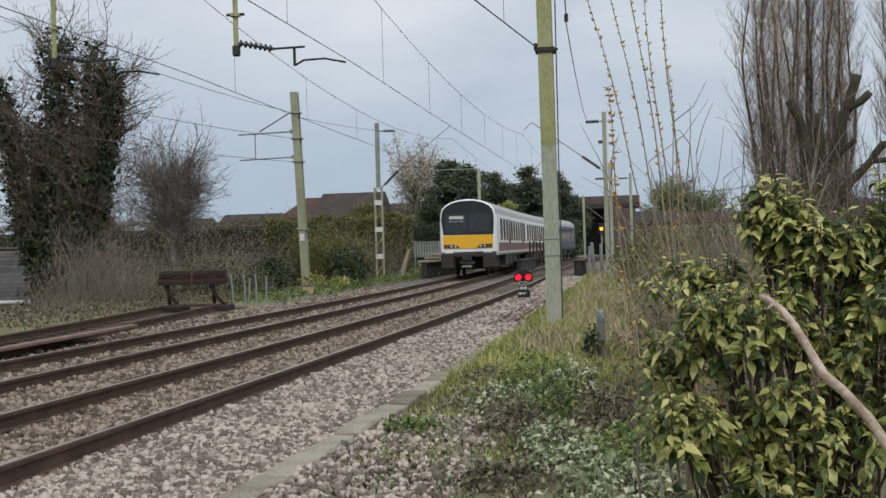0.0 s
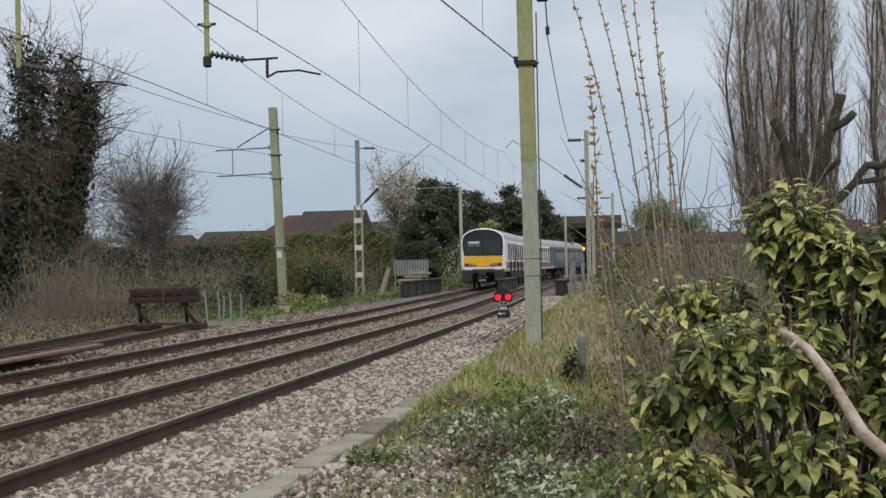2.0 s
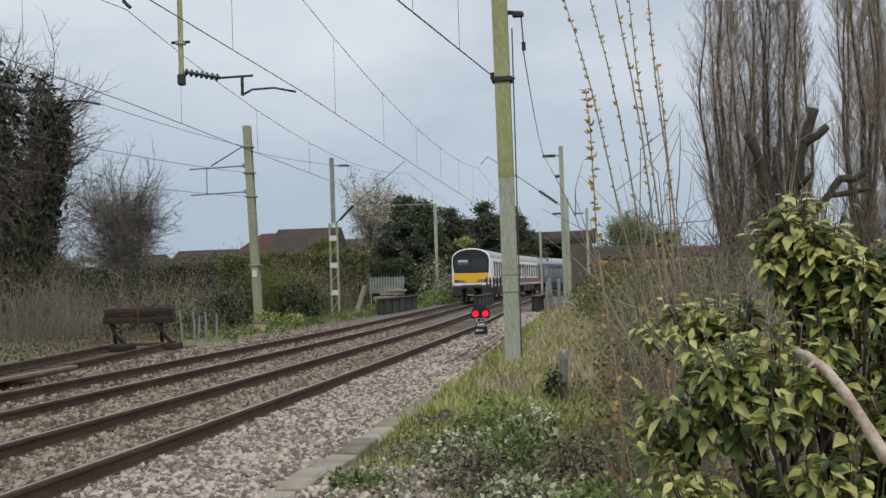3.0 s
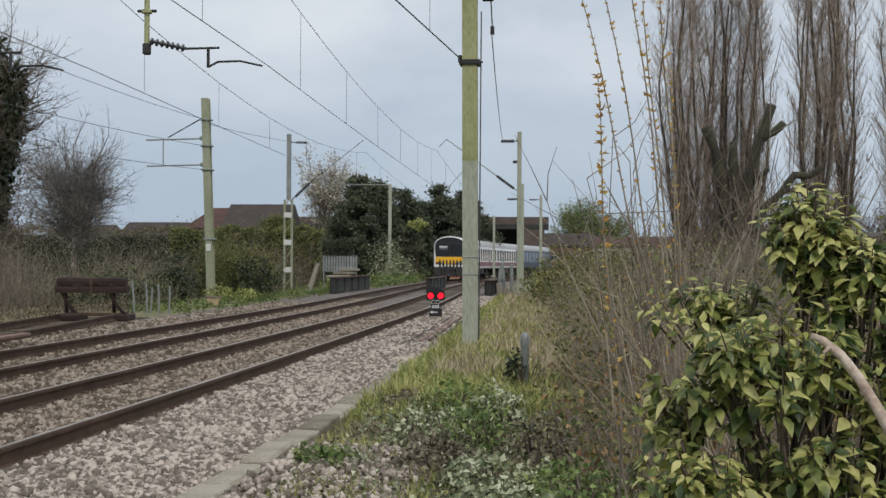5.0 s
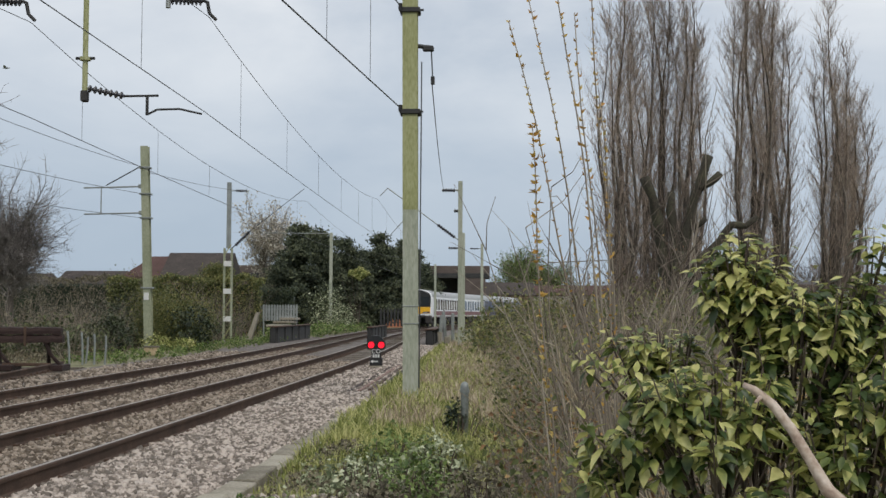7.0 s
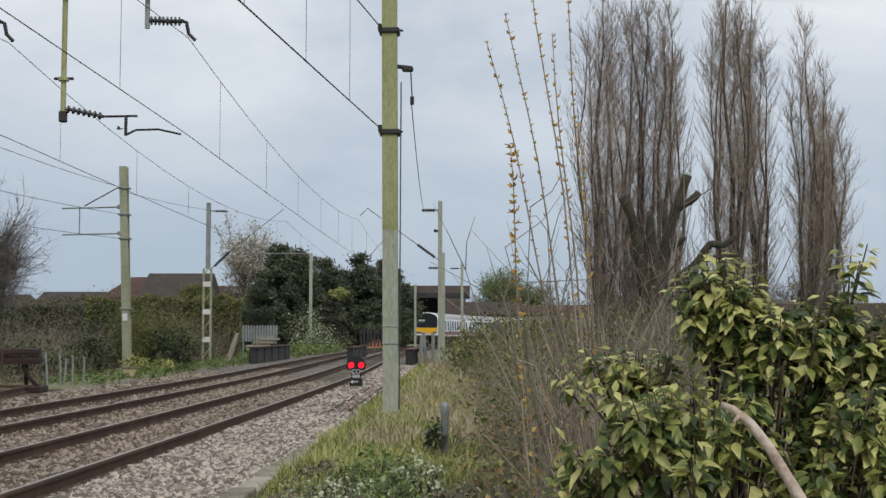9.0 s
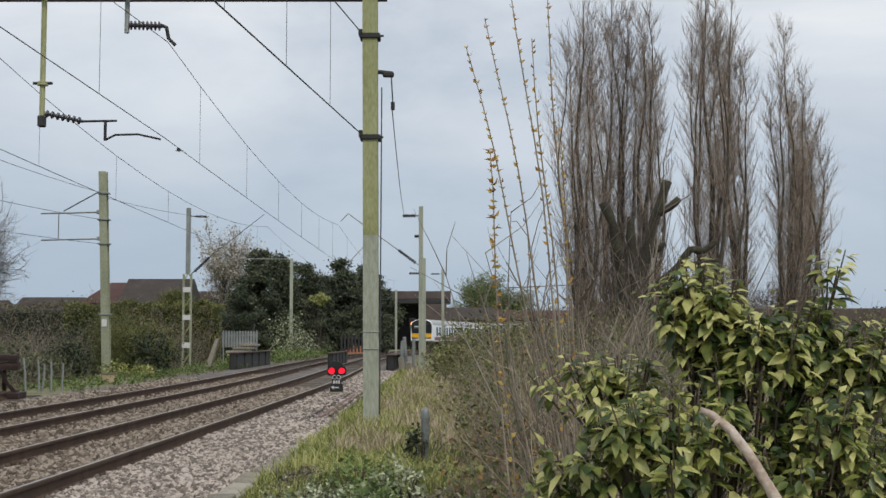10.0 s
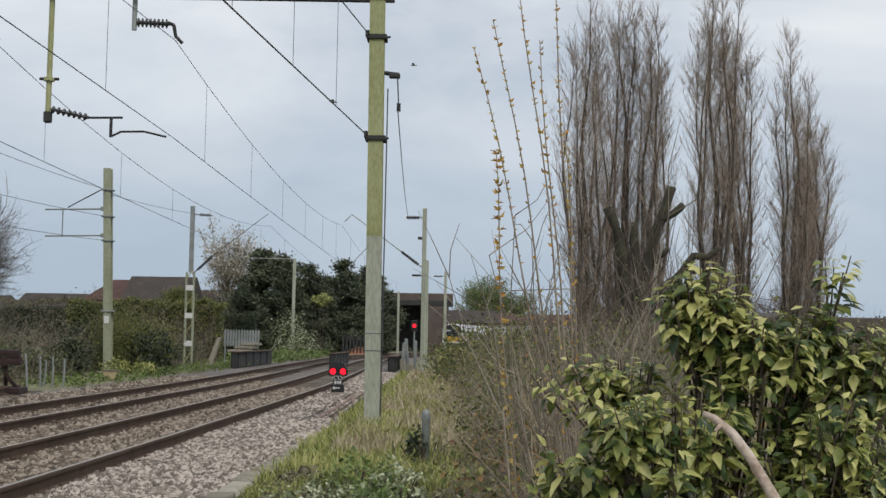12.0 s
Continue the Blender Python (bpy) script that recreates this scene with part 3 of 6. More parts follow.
def carriage(label, body_mat, lower_mat, cab, blue_end=False):
    c = thing("train_carriage", label, "train", "carriages of the train")
    prof = side_profile()
    wall = [p for p in prof if p[1] <= 3.06]
    roof = [p for p in prof if p[1] >= 3.04]
    L = CAR_LEN / 2
    front = -L + (0.0 if not cab else 0.25)
    ring = [(a, b) for a, b in wall] + [(-a, b) for a, b in wall[::-1]]
    s = Shape()
    s.sweep(ring, [(Vector((0, y, 0)), Vector((1, 0, 0)), Vector((0, 0, 1))) for y in (front, L)])
    body = part("body", s, body_mat, c)
    s = Shape()
    ring = [(a, b) for a, b in roof] + [(-a, b) for a, b in roof[::-1][1:]]
    s.sweep(ring, [(Vector((0, y, 0)), Vector((1, 0, 0)), Vector((0, 0, 1))) for y in (front + 0.02, L - 0.02)])
    part("roof", s, ROOFGREY, c, "grey curved roof", smooth=False)
    for side in (-1, 1):
        s = Shape()
        side_panel(s, 1.02, 1.62, front + 0.9 * cab, L - 0.05, side, 0.004)
        part("lower_band", s, lower_mat, body, "dull red lower body band")
        y = front + (1.9 if cab else 0.9)
        k = 0
        while y < L - 1.2:
            door = k in (3, 9)
            w = 0.7 if door else 1.2
            s = Shape()
            side_panel(s, 1.74 if not door else 1.6, 2.84, y, y + w, side, 0.008)
            part("window", s, GLASS, body, "dark side window")
            if door:
                s = Shape()
                side_panel(s, 1.04, 2.95, y + w + 0.09, y + w + 0.12, side, 0.014)
                side_panel(s, 1.04, 2.95, y - 0.12, y - 0.09, side, 0.014)
                part("door_seam", s, UNDER, body)
            y += w + (0.52 if not door else 0.5)
            k += 1
        if blue_end:
            s = Shape()
            side_panel(s, 1.03, 3.02, L - 4.2, L - 0.06, side, 0.012)
            part("blue_panel", s, NAVY, body, "dark blue end panel")
    # underframe equipment and bogies
    rng = random.Random(label)
    for y, w, h in ((-3.2, 2.0, 0.55), (-0.6, 2.4, 0.6), (2.3, 1.9, 0.5)):
        for side in (-1, 1):
            s = Shape()
            s.box((side * 0.95, y, 1.0 - h / 2), (0.75, w, h), 0.03)
            part("equipment_case", s, UNDER, c, "grimy black underfloor case")
    for by in (-7.0, 7.0):
        s = Shape()
        for side in (-1, 1):
            s.box((side * 1.05, by, 0.52), (0.14, 3.1, 0.22), 0.03)
            s.box((side * 1.08, by, 0.74), (0.2, 0.7, 0.3), 0.03)
            for wy in (-1.3, 1.3):
                s.box((side * 1.08, by + wy, 0.46), (0.2, 0.36, 0.34), 0.04)
        s.box((0, by, 0.6), (2.0, 0.4, 0.25), 0.03)
        part("bogie", s, UNDER, c, "grimy black bogie frame")
    wheelsets = []
    for wy in (-8.3, -5.7, 5.7, 8.3):
        s = Shape()
        s.tube([(-0.8, 0, 0), (0.8, 0, 0)], 0.08, 8)
        for side in (-1, 1):
            s.tube([(side * 0.69, 0, 0), (side * 0.72, 0, 0), (side * 0.722, 0, 0), (side * 0.82, 0, 0)], [0.45, 0.45, 0.42, 0.415], 20)
            s.box((side * 0.826, 0.2, 0), (0.01, 0.1, 0.1), 0.0)
        w = part("wheelset", s, DARKSTEEL, c, "dark steel wheelset")
        w.location = (0, wy, 0.42)
        wheelsets.append((w, wy))
    if cab:
        build_cab(c, -L)
    else:
        s = Shape()
        s.box((0, -L - 0.1, 2.05), (1.0, 0.3, 2.1), 0.05)
        part("gangway", s, UNDER, c, "black rubber gangway")
    return c, wheelsets


def rounded(cx, cz, w, h, r, n=4):
    """Outline of a rectangle with round corners."""
    out = []
    for sx, sz, a0 in ((1, -1, -90), (1, 1, 0), (-1, 1, 90), (-1, -1, 180)):
        for i in range(n + 1):
            a = math.radians(a0 + 90 * i / n)
            out.append((cx + sx * (w / 2 - r) + r * math.cos(a), cz + sz * (h / 2 - r) + r * math.sin(a)))
    return out


def plate(shape, outline, y, thick):
    """A flat piece in the plane of the cab face, thick towards the front."""
    n = len(outline)
    vs = [(a, y, b) for a, b in outline] + [(a, y - thick, b) for a, b in outline]
    fs = [tuple(range(n, 2 * n)), tuple(range(n))[::-1]] + [(i, n + i, n + (i + 1) % n, (i + 1) % n) for i in range(n)]
    shape.add(vs, fs)


def build_cab(c, y0):
    """White cab mask with a black window band, yellow panel, lamps, skirt and coupler."""
    face = y0 + 0.25
    prof = side_profile()
    full = [(a, b) for a, b in prof if b >= 1.15]
    outline = [(a * 0.985, b) for a, b in full] + [(-a * 0.985, b) for a, b in full[::-1][1:]]
    s = Shape()
    n = len(outline)
    mid_z = 2.4
    rings = [(face + 0.02, 1.0), (face - 0.14, 0.99), (face - 0.22, 0.955)]
    vs = [(a * k, y, mid_z + (b - mid_z) * k) for y, k in rings for a, b in outline]
    fs = [(j * n + i, j * n + (i + 1) % n, (j + 1) * n + (i + 1) % n, (j + 1) * n + i) for j in range(2) for i in range(n)]
    fs.append(tuple(range(2 * n, 3 * n)))
    s.add(vs, fs)
    mask = part("cab_front", s, WHITEPAINT, c, "white moulded cab front")
    f = face - 0.222
    top = [(a * 0.925, mid_z + (b - mid_z) * 0.95) for a, b in full if b > 2.25]
    band = [(1.24, 2.03)] + [(a, b) for a, b in top if a > 0] + [(-a, b) for a, b in top[::-1] if a > 0] + [(-1.2, 2.05)]
    s = Shape()
    plate(s, band, f, 0.015)
    part("window_band", s, BLACKPAINT, mask, "gloss black window surround")
    s = Shape()
    plate(s, rounded(0, 1.69, 2.46, 0.66, 0.06), f, 0.02)
    part("warning_panel", s, YELLOW, mask, "bright yellow warning panel")
    for sx in (-1, 1):
        s = Shape()
        plate(s, rounded(sx * 0.575, 2.6, 1.06, 0.92, 0.1), f - 0.016, 0.012)
        part("windscreen", s, GLASS, mask, "dark windscreen")
        s = Shape()
        plate(s, [(sx * 0.42, 1.4), (sx * 1.17, 1.4), (sx * 1.17, 1.58), (sx * 0.55, 1.55)][:: sx], f - 0.021, 0.03)
        lamp = part("lamp_cluster", s, UNDER, mask, "dark headlamp housing")
        for dx, m in ((0.62, LENS), (0.82, LENS), (1.02, MAROON)):
            s = Shape()
            s.tube([(sx * dx, f - 0.05, 1.48), (sx * dx, f - 0.065, 1.48)], 0.06, 10)
            part("lens", s, m, lamp)
        s = Shape()
        s.tube([(sx * 0.2, f - 0.03, 2.16), (sx * 0.52, f - 0.035, 2.75)], 0.012, 5)
        part("wiper", s, BLACKPAINT, mask)
        s = Shape()
        s.box((sx * 1.02, face - 0.08, 0.75), (0.66, 0.5, 0.74), 0.06)
        part("skirt", s, UNDER, mask, "dark grey front skirt")
        s = Shape()
        s.box((sx * 0.95, f - 0.02, 1.17), (0.42, 0.06, 0.09), 0.015)
        part("step_board", s, WHITE_MARK, mask)
    s = Shape()
    s.box((-0.55, f - 0.035, 2.88), (0.7, 0.012, 0.15), 0.004)
    part("destination_blind", s, BLIND, mask, "pale destination blind")
    s = Shape()
    s.box((-0.55, f - 0.034, 2.7), (0.74, 0.012, 0.04), 0.004)
    part("blind_edge", s, ROOFGREY, mask)
    s = Shape()
    s.box((0, face - 0.05, 1.05), (2.66, 0.5, 0.2), 0.03)
    part("buffer_beam", s, UNDER, mask)
    s = Shape()
    s.box((0, f - 0.3, 0.92), (0.3, 0.6, 0.3), 0.04)
    s.box((0, f - 0.62, 0.94), (0.46, 0.2, 0.38), 0.05)
    s.box((0, f - 0.5, 0.66), (0.7, 0.4, 0.14), 0.03)
    part("coupler", s, DARKSTEEL, mask, "dark steel coupler")
    s = Shape()
    s.box((0, f - 0.72, 0.5), (0.5, 0.04, 0.1), 0.01)
    part("coupler_plate", s, STEELGREY, mask)


CARS = [
    carriage("white carriage with yellow-fronted cab and dull red lower band", WHITEPAINT, MAROON, True),
    carriage("white carriage with dark windows and dark blue end", WHITEPAINT, MAROON, False, True),
    carriage("dark blue carriage at the far end of train", NAVY, NAVY, False),
]


# ---- signals ----
def dwarf_signal():
    g = thing("dwarf_signal", "low black ground signal showing two red lights", "signal", at=pose(-2.99, 34.86, 0, 0, 0, 4))
    s = Shape()
    s.box((0, 0, 0.06), (0.42, 0.42, 0.14), 0.03)
    part("base", s, CONCRETE, g, "pale concrete base")
    s = Shape()
    s.box((0, 0, 0.24), (0.36, 0.24, 0.24), 0.03)
    body = part("plinth", s, BLACKPAINT, g)
    s = Shape()
    s.box((0, 0, 0.46), (0.26, 0.2, 0.3), 0.03)
    part("number_plate", s, BLACKPAINT, g)
    text = bpy.data.curves.new("lettering", "FONT")
    text.body, text.size, text.align_x, text.extrude = "CO", 0.17, "CENTER", 0.004
    text.materials.append(WHITE_MARK)
    letters = new("lettering", text)
    letters.parent, letters.matrix_basis = body, pose(0, -0.108, 0.475, 90, 0, 0)
    tagged(letters, label="white painted letters")
    for dx in (-0.07, 0, 0.07):
        s = Shape()
        s.box((dx, -0.106, 0.4), (0.05, 0.012, 0.085), 0.003)
        part("marking", s, WHITE_MARK, body, "small white marking")
    s = Shape()
    s.box((-0.02, -0.125, 0.25), (0.16, 0.012, 0.03), 0.003)
    s.add([(-0.16, -0.131, 0.25), (-0.08, -0.131, 0.2), (-0.08, -0.131, 0.3), (-0.16, -0.12, 0.25), (-0.08, -0.12, 0.2), (-0.08, -0.12, 0.3)], [(0, 1, 2), (5, 4, 3), (0, 3, 4, 1), (1, 4, 5, 2), (2, 5, 3, 0)])
    part("arrow", s, WHITE_MARK, body, "small white arrow")
    s = Shape()
    out = [(-0.25, 0.58), (0.25, 0.58), (0.27, 0.68), (0.25, 0.79), (0.17, 0.9), (0.08, 0.97), (-0.08, 0.97), (-0.17, 0.9), (-0.25, 0.79), (-0.27, 0.68)]
    plate(s, out, 0.08, 0.18)
    head = part("head", s, BLACKPAINT, g, "black lamp head")
    for dx in (-0.14, 0.14):
        s = Shape()
        s.tube([(dx, -0.1, 0.71), (dx, -0.13, 0.71)], 0.085, 16)
        part("red_lamp", s, RED_LIGHT, head, "glowing red lamp")
        s = Shape()
        ring = [(dx + 0.115 * math.cos(math.radians(a)), -0.1, 0.71 + 0.115 * math.sin(math.radians(a))) for a in range(-10, 191, 20)]
        s.add(ring + [(x, -0.22, z) for x, _, z in ring], [(i, i + 1, len(ring) + i + 1, len(ring) + i) for i in range(len(ring) - 1)])
        part("hood", s, BLACKPAINT, head)


dwarf_signal()


def colour_signal():
    g = thing("colour_light_signal", "black railway signal on a post with one lit aspect", "signal", at=pose(-4.25, 168, 0))
    s = Shape()
    s.box((0, 0.3, 1.7), (0.2, 0.2, 3.6), 0.02)
    part("post", s, STEELGREY, g)
    s = Shape()
    s.box((0, 0.15, 3.6), (0.9, 0.2, 1.5), 0.05)
    part("backboard", s, BLACKPAINT, g, "black backboard")
    s = Shape()
    for y, m in ((-0.1, 0), (0.1, 1)):
        s.tube([(0, y * 0.4, 0), (0, y, 0)], 0.25, 16, mat=m)
    lamp = part("lamp_spectacle", s, [AMBER_LIGHT, RED_LIGHT], g, "amber and red signal lens")
    lamp.location = (0, -0.16, 3.6)
    return lamp


SIGNAL_LAMP = colour_signal()


# ---- plants: helpers ----
BARK = surface("bark_grey", [(0.045, 0.038, 0.03), (0.085, 0.072, 0.058), (0.14, 0.12, 0.1)], 0.9, fine=25, coarse=3, bump=0.5, depth=0.02, stretch=(2, 2, 0.4))
TWIG = surface("twig_brown", [(0.07, 0.05, 0.04), (0.13, 0.1, 0.08), (0.2, 0.16, 0.13)], 0.9, fine=10, coarse=0.6, bump=0, island=0.4)
POPTWIG = surface("poplar_twig", [(0.13, 0.097, 0.076), (0.28, 0.218, 0.172), (0.5, 0.41, 0.33)], 0.9, fine=10, coarse=0.5, bump=0, island=0.4)
TWIGPALE = surface("twig_pale", [(0.14, 0.115, 0.09), (0.22, 0.185, 0.145), (0.32, 0.28, 0.22)], 0.9, fine=10, coarse=0.6, bump=0, island=0.4)
STRAW = surface("dry_straw", [(0.278, 0.216, 0.14), (0.43, 0.354, 0.24), (0.569, 0.481, 0.354)], 0.9, fine=10, coarse=0.6, bump=0, island=0.5, through_light=0.2)
RUSSET = surface("dead_leaf", [(0.13, 0.07, 0.035), (0.25, 0.14, 0.06), (0.4, 0.25, 0.1)], 0.8, fine=10, coarse=0.8, bump=0, island=0.5, through_light=0.2)
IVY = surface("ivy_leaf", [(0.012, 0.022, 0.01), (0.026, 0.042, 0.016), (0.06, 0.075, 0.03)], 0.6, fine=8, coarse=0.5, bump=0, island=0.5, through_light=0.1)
CONIFER = surface("conifer_needle", [(0.03, 0.042, 0.028), (0.066, 0.084, 0.048), (0.14, 0.155, 0.085)], 0.8, fine=4, coarse=0.25, bump=0, island=0.5)
OLIVE = surface("olive_leaf", [(0.065, 0.081, 0.026), (0.13, 0.15, 0.046), (0.247, 0.234, 0.078)], 0.7, fine=6, coarse=0.4, bump=0, island=0.5, through_light=0.2)
GREEN = surface("fresh_leaf", [(0.06, 0.102, 0.024), (0.126, 0.192, 0.048), (0.24, 0.312, 0.096)], 0.65, fine=8, coarse=0.5, bump=0, island=0.5, through_light=0.25)
GREYGREEN = surface("grey_green_leaf", [(0.103, 0.131, 0.062), (0.262, 0.297, 0.166), (0.524, 0.552, 0.373)], 0.6, fine=8, coarse=1.5, bump=0, island=0.5, through_light=0.15)
GRASS = surface("grass_blade", [(0.125, 0.155, 0.039), (0.28, 0.308, 0.084), (0.532, 0.511, 0.224)], 0.8, fine=3, coarse=0.9, bump=0, island=0.45, through_light=0.25)
SHRUBLEAF = surface("shrub_leaf", [(0.04, 0.07, 0.018), (0.15, 0.19, 0.05), (0.37, 0.385, 0.11), (0.64, 0.61, 0.25)], 0.42, fine=25, coarse=2.6, bump=0.1, depth=0.002, island=0.42, through_light=0.3)
SHRUBLEAF_ONE = surface("shrub_leaf_single", [(0.04, 0.07, 0.018), (0.15, 0.19, 0.05), (0.37, 0.385, 0.11), (0.64, 0.61, 0.25)], 0.4, fine=25, coarse=2.6, bump=0.1, depth=0.002, vary=0.42, through_light=0.3)
BUD = surface("yellow_bud", [(0.4, 0.2, 0.04), (0.55, 0.33, 0.07), (0.6, 0.45, 0.14)], 0.7, fine=20, coarse=3, bump=0, island=0.4, through_light=0.2)
BLOSSOM = surface("pale_blossom", [(0.34, 0.31, 0.23), (0.5, 0.46, 0.38), (0.66, 0.62, 0.54)], 0.8, fine=5, coarse=0.5, bump=0, island=0.4, through_light=0.2)
SCRUB = surface("scrub_growth", [(0.075, 0.068, 0.045), (0.14, 0.124, 0.082), (0.22, 0.195, 0.13)], 0.9, fine=6, coarse=0.4, bump=0, island=0.5, through_light=0.1)
BRAMBLE = surface("bramble_leaf", [(0.04, 0.052, 0.022), (0.08, 0.096, 0.04), (0.15, 0.16, 0.07)], 0.7, fine=6, coarse=0.4, bump=0, island=0.5, through_light=0.15)
GREYTWIG = surface("grey_twig", [(0.11, 0.098, 0.09), (0.2, 0.18, 0.168), (0.3, 0.275, 0.255)], 0.9, fine=10, coarse=0.5, bump=0, island=0.4)
CUTWOOD = surface("bare_branch", [(0.2, 0.12, 0.09), (0.42, 0.33, 0.26), (0.62, 0.54, 0.46)], 0.8, fine=60, coarse=14, bump=0.3, depth=0.003)
MOSSWOOD = surface("mossy_bark", [(0.022, 0.019, 0.014), (0.045, 0.04, 0.028), (0.075, 0.075, 0.042)], 0.95, fine=12, coarse=1.5, bump=0.5, depth=0.03)


def prisms(segs):
    """Three-sided sticks: rows of start, end, two radii."""
    a = np.asarray(segs, float)
    p0, p1, r0, r1 = a[:, :3], a[:, 3:6], a[:, 6:7], a[:, 7:8]
    d = p1 - p0
    d /= np.linalg.norm(d, axis=1, keepdims=True) + 1e-9
    ref = np.where(np.abs(d[:, 2:3]) > 0.9, [[1.0, 0, 0]], [[0, 0, 1.0]])
    u = np.cross(d, ref)
    u /= np.linalg.norm(u, axis=1, keepdims=True) + 1e-9
    w = np.cross(d, u)
    vs = []
    for p, r in ((p0, r0), (p1, r1)):
        for k in range(3):
            t = 2 * math.pi * k / 3
            vs.append(p + r * (u * math.cos(t) + w * math.sin(t)))
    v = np.stack(vs, 1).reshape(-1, 3)
    base = np.arange(len(a))[:, None, None] * 6
    f = (base + np.array([[0, 1, 4, 3], [1, 2, 5, 4], [2, 0, 3, 5]])[None]).reshape(-1, 4)
    return v, f


def leaf_cards(pos, axis, face, length, width, fold=0.25, curl=0.2):
    """Pointed leaves with a fold along the midrib and a drooping tip."""
    pos, axis, face = np.asarray(pos, float), np.asarray(axis, float), np.asarray(face, float)
    axis = axis / (np.linalg.norm(axis, axis=1, keepdims=True) + 1e-9)
    side = np.cross(axis, face)
    side /= np.linalg.norm(side, axis=1, keepdims=True) + 1e-9
    up = np.cross(side, axis)
    L, W = np.asarray(length).reshape(-1, 1), np.asarray(width).reshape(-1, 1)
    pts = [pos, pos + axis * L * 0.4 + side * W * 0.5 + up * W * fold, pos + axis * L - up * L * curl, pos + axis * L * 0.4 - side * W * 0.5 + up * W * fold, pos + axis * L * 0.45]
    v = np.stack(pts, 1).reshape(-1, 3)
    base = np.arange(len(pos))[:, None, None] * 5
    f = (base + np.array([[0, 1, 4], [1, 2, 4], [2, 3, 4], [3, 0, 4]])[None]).reshape(-1, 3)
    return v, f


def ovate_leaves(pos, axis, face, length, width, fold=0.2, curl=0.25):
    """Broad pointed leaves, folded along the midrib and bent over towards the tip."""
    pos, axis, face = np.asarray(pos, float), np.asarray(axis, float), np.asarray(face, float)
    axis = axis / (np.linalg.norm(axis, axis=1, keepdims=True) + 1e-9)
    side = np.cross(axis, face)
    side /= np.linalg.norm(side, axis=1, keepdims=True) + 1e-9
    up = np.cross(side, axis)
    L, W = np.asarray(length).reshape(-1, 1), np.asarray(width).reshape(-1, 1)

    def at(f, w):
        return pos + axis * L * f + side * W * w + up * (abs(w) * W * fold - L * curl * f * f)

    pts = [at(0, 0), at(0.16, 0.33), at(0.42, 0.5), at(0.72, 0.27), at(1.0, 0), at(0.72, -0.27), at(0.42, -0.5), at(0.16, -0.33), at(0.4, 0), at(0.72, 0)]
    v = np.stack(pts, 1).reshape(-1, 3)
    base = np.arange(len(pos))[:, None, None] * 10
    f = (base + np.array([[0, 1, 8], [1, 2, 8], [2, 3, 9], [2, 9, 8], [3, 4, 9], [4, 5, 9], [5, 6, 9], [6, 8, 9], [6, 7, 8], [7, 0, 8]])[None]).reshape(-1, 3)
    return v, f


def unit(rng, n):
    v = rng.normal(size=(n, 3))
    return v / np.linalg.norm(v, axis=1, keepdims=True)


def stuff_part(name, vf, material, parent, label="", kind="stuff"):
    ob = new(name, cloud_mesh(name, vf[0], vf[1], material))
    if parent is not None:
        ob.parent = parent
    return tagged(ob, label=label, kind=kind)


def limb(segs, rng, p, d, length, r, steps, wobble, lift=0.0, taper=0.35):
    """One wavering stick as a run of segments; gives its points."""
    pts = [np.array(p, float)]
    d = np.array(d, float)
    for i in range(steps):
        d = d + rng.normal(size=3) * wobble + np.array([0, 0, lift])
        d /= np.linalg.norm(d)
        q = pts[-1] + d * length / steps
        ra, rb = r * (1 - (1 - taper) * i / steps), r * (1 - (1 - taper) * (i + 1) / steps)
        segs.append((*pts[-1], *q, ra, rb))
        pts.append(q)
    return pts, d


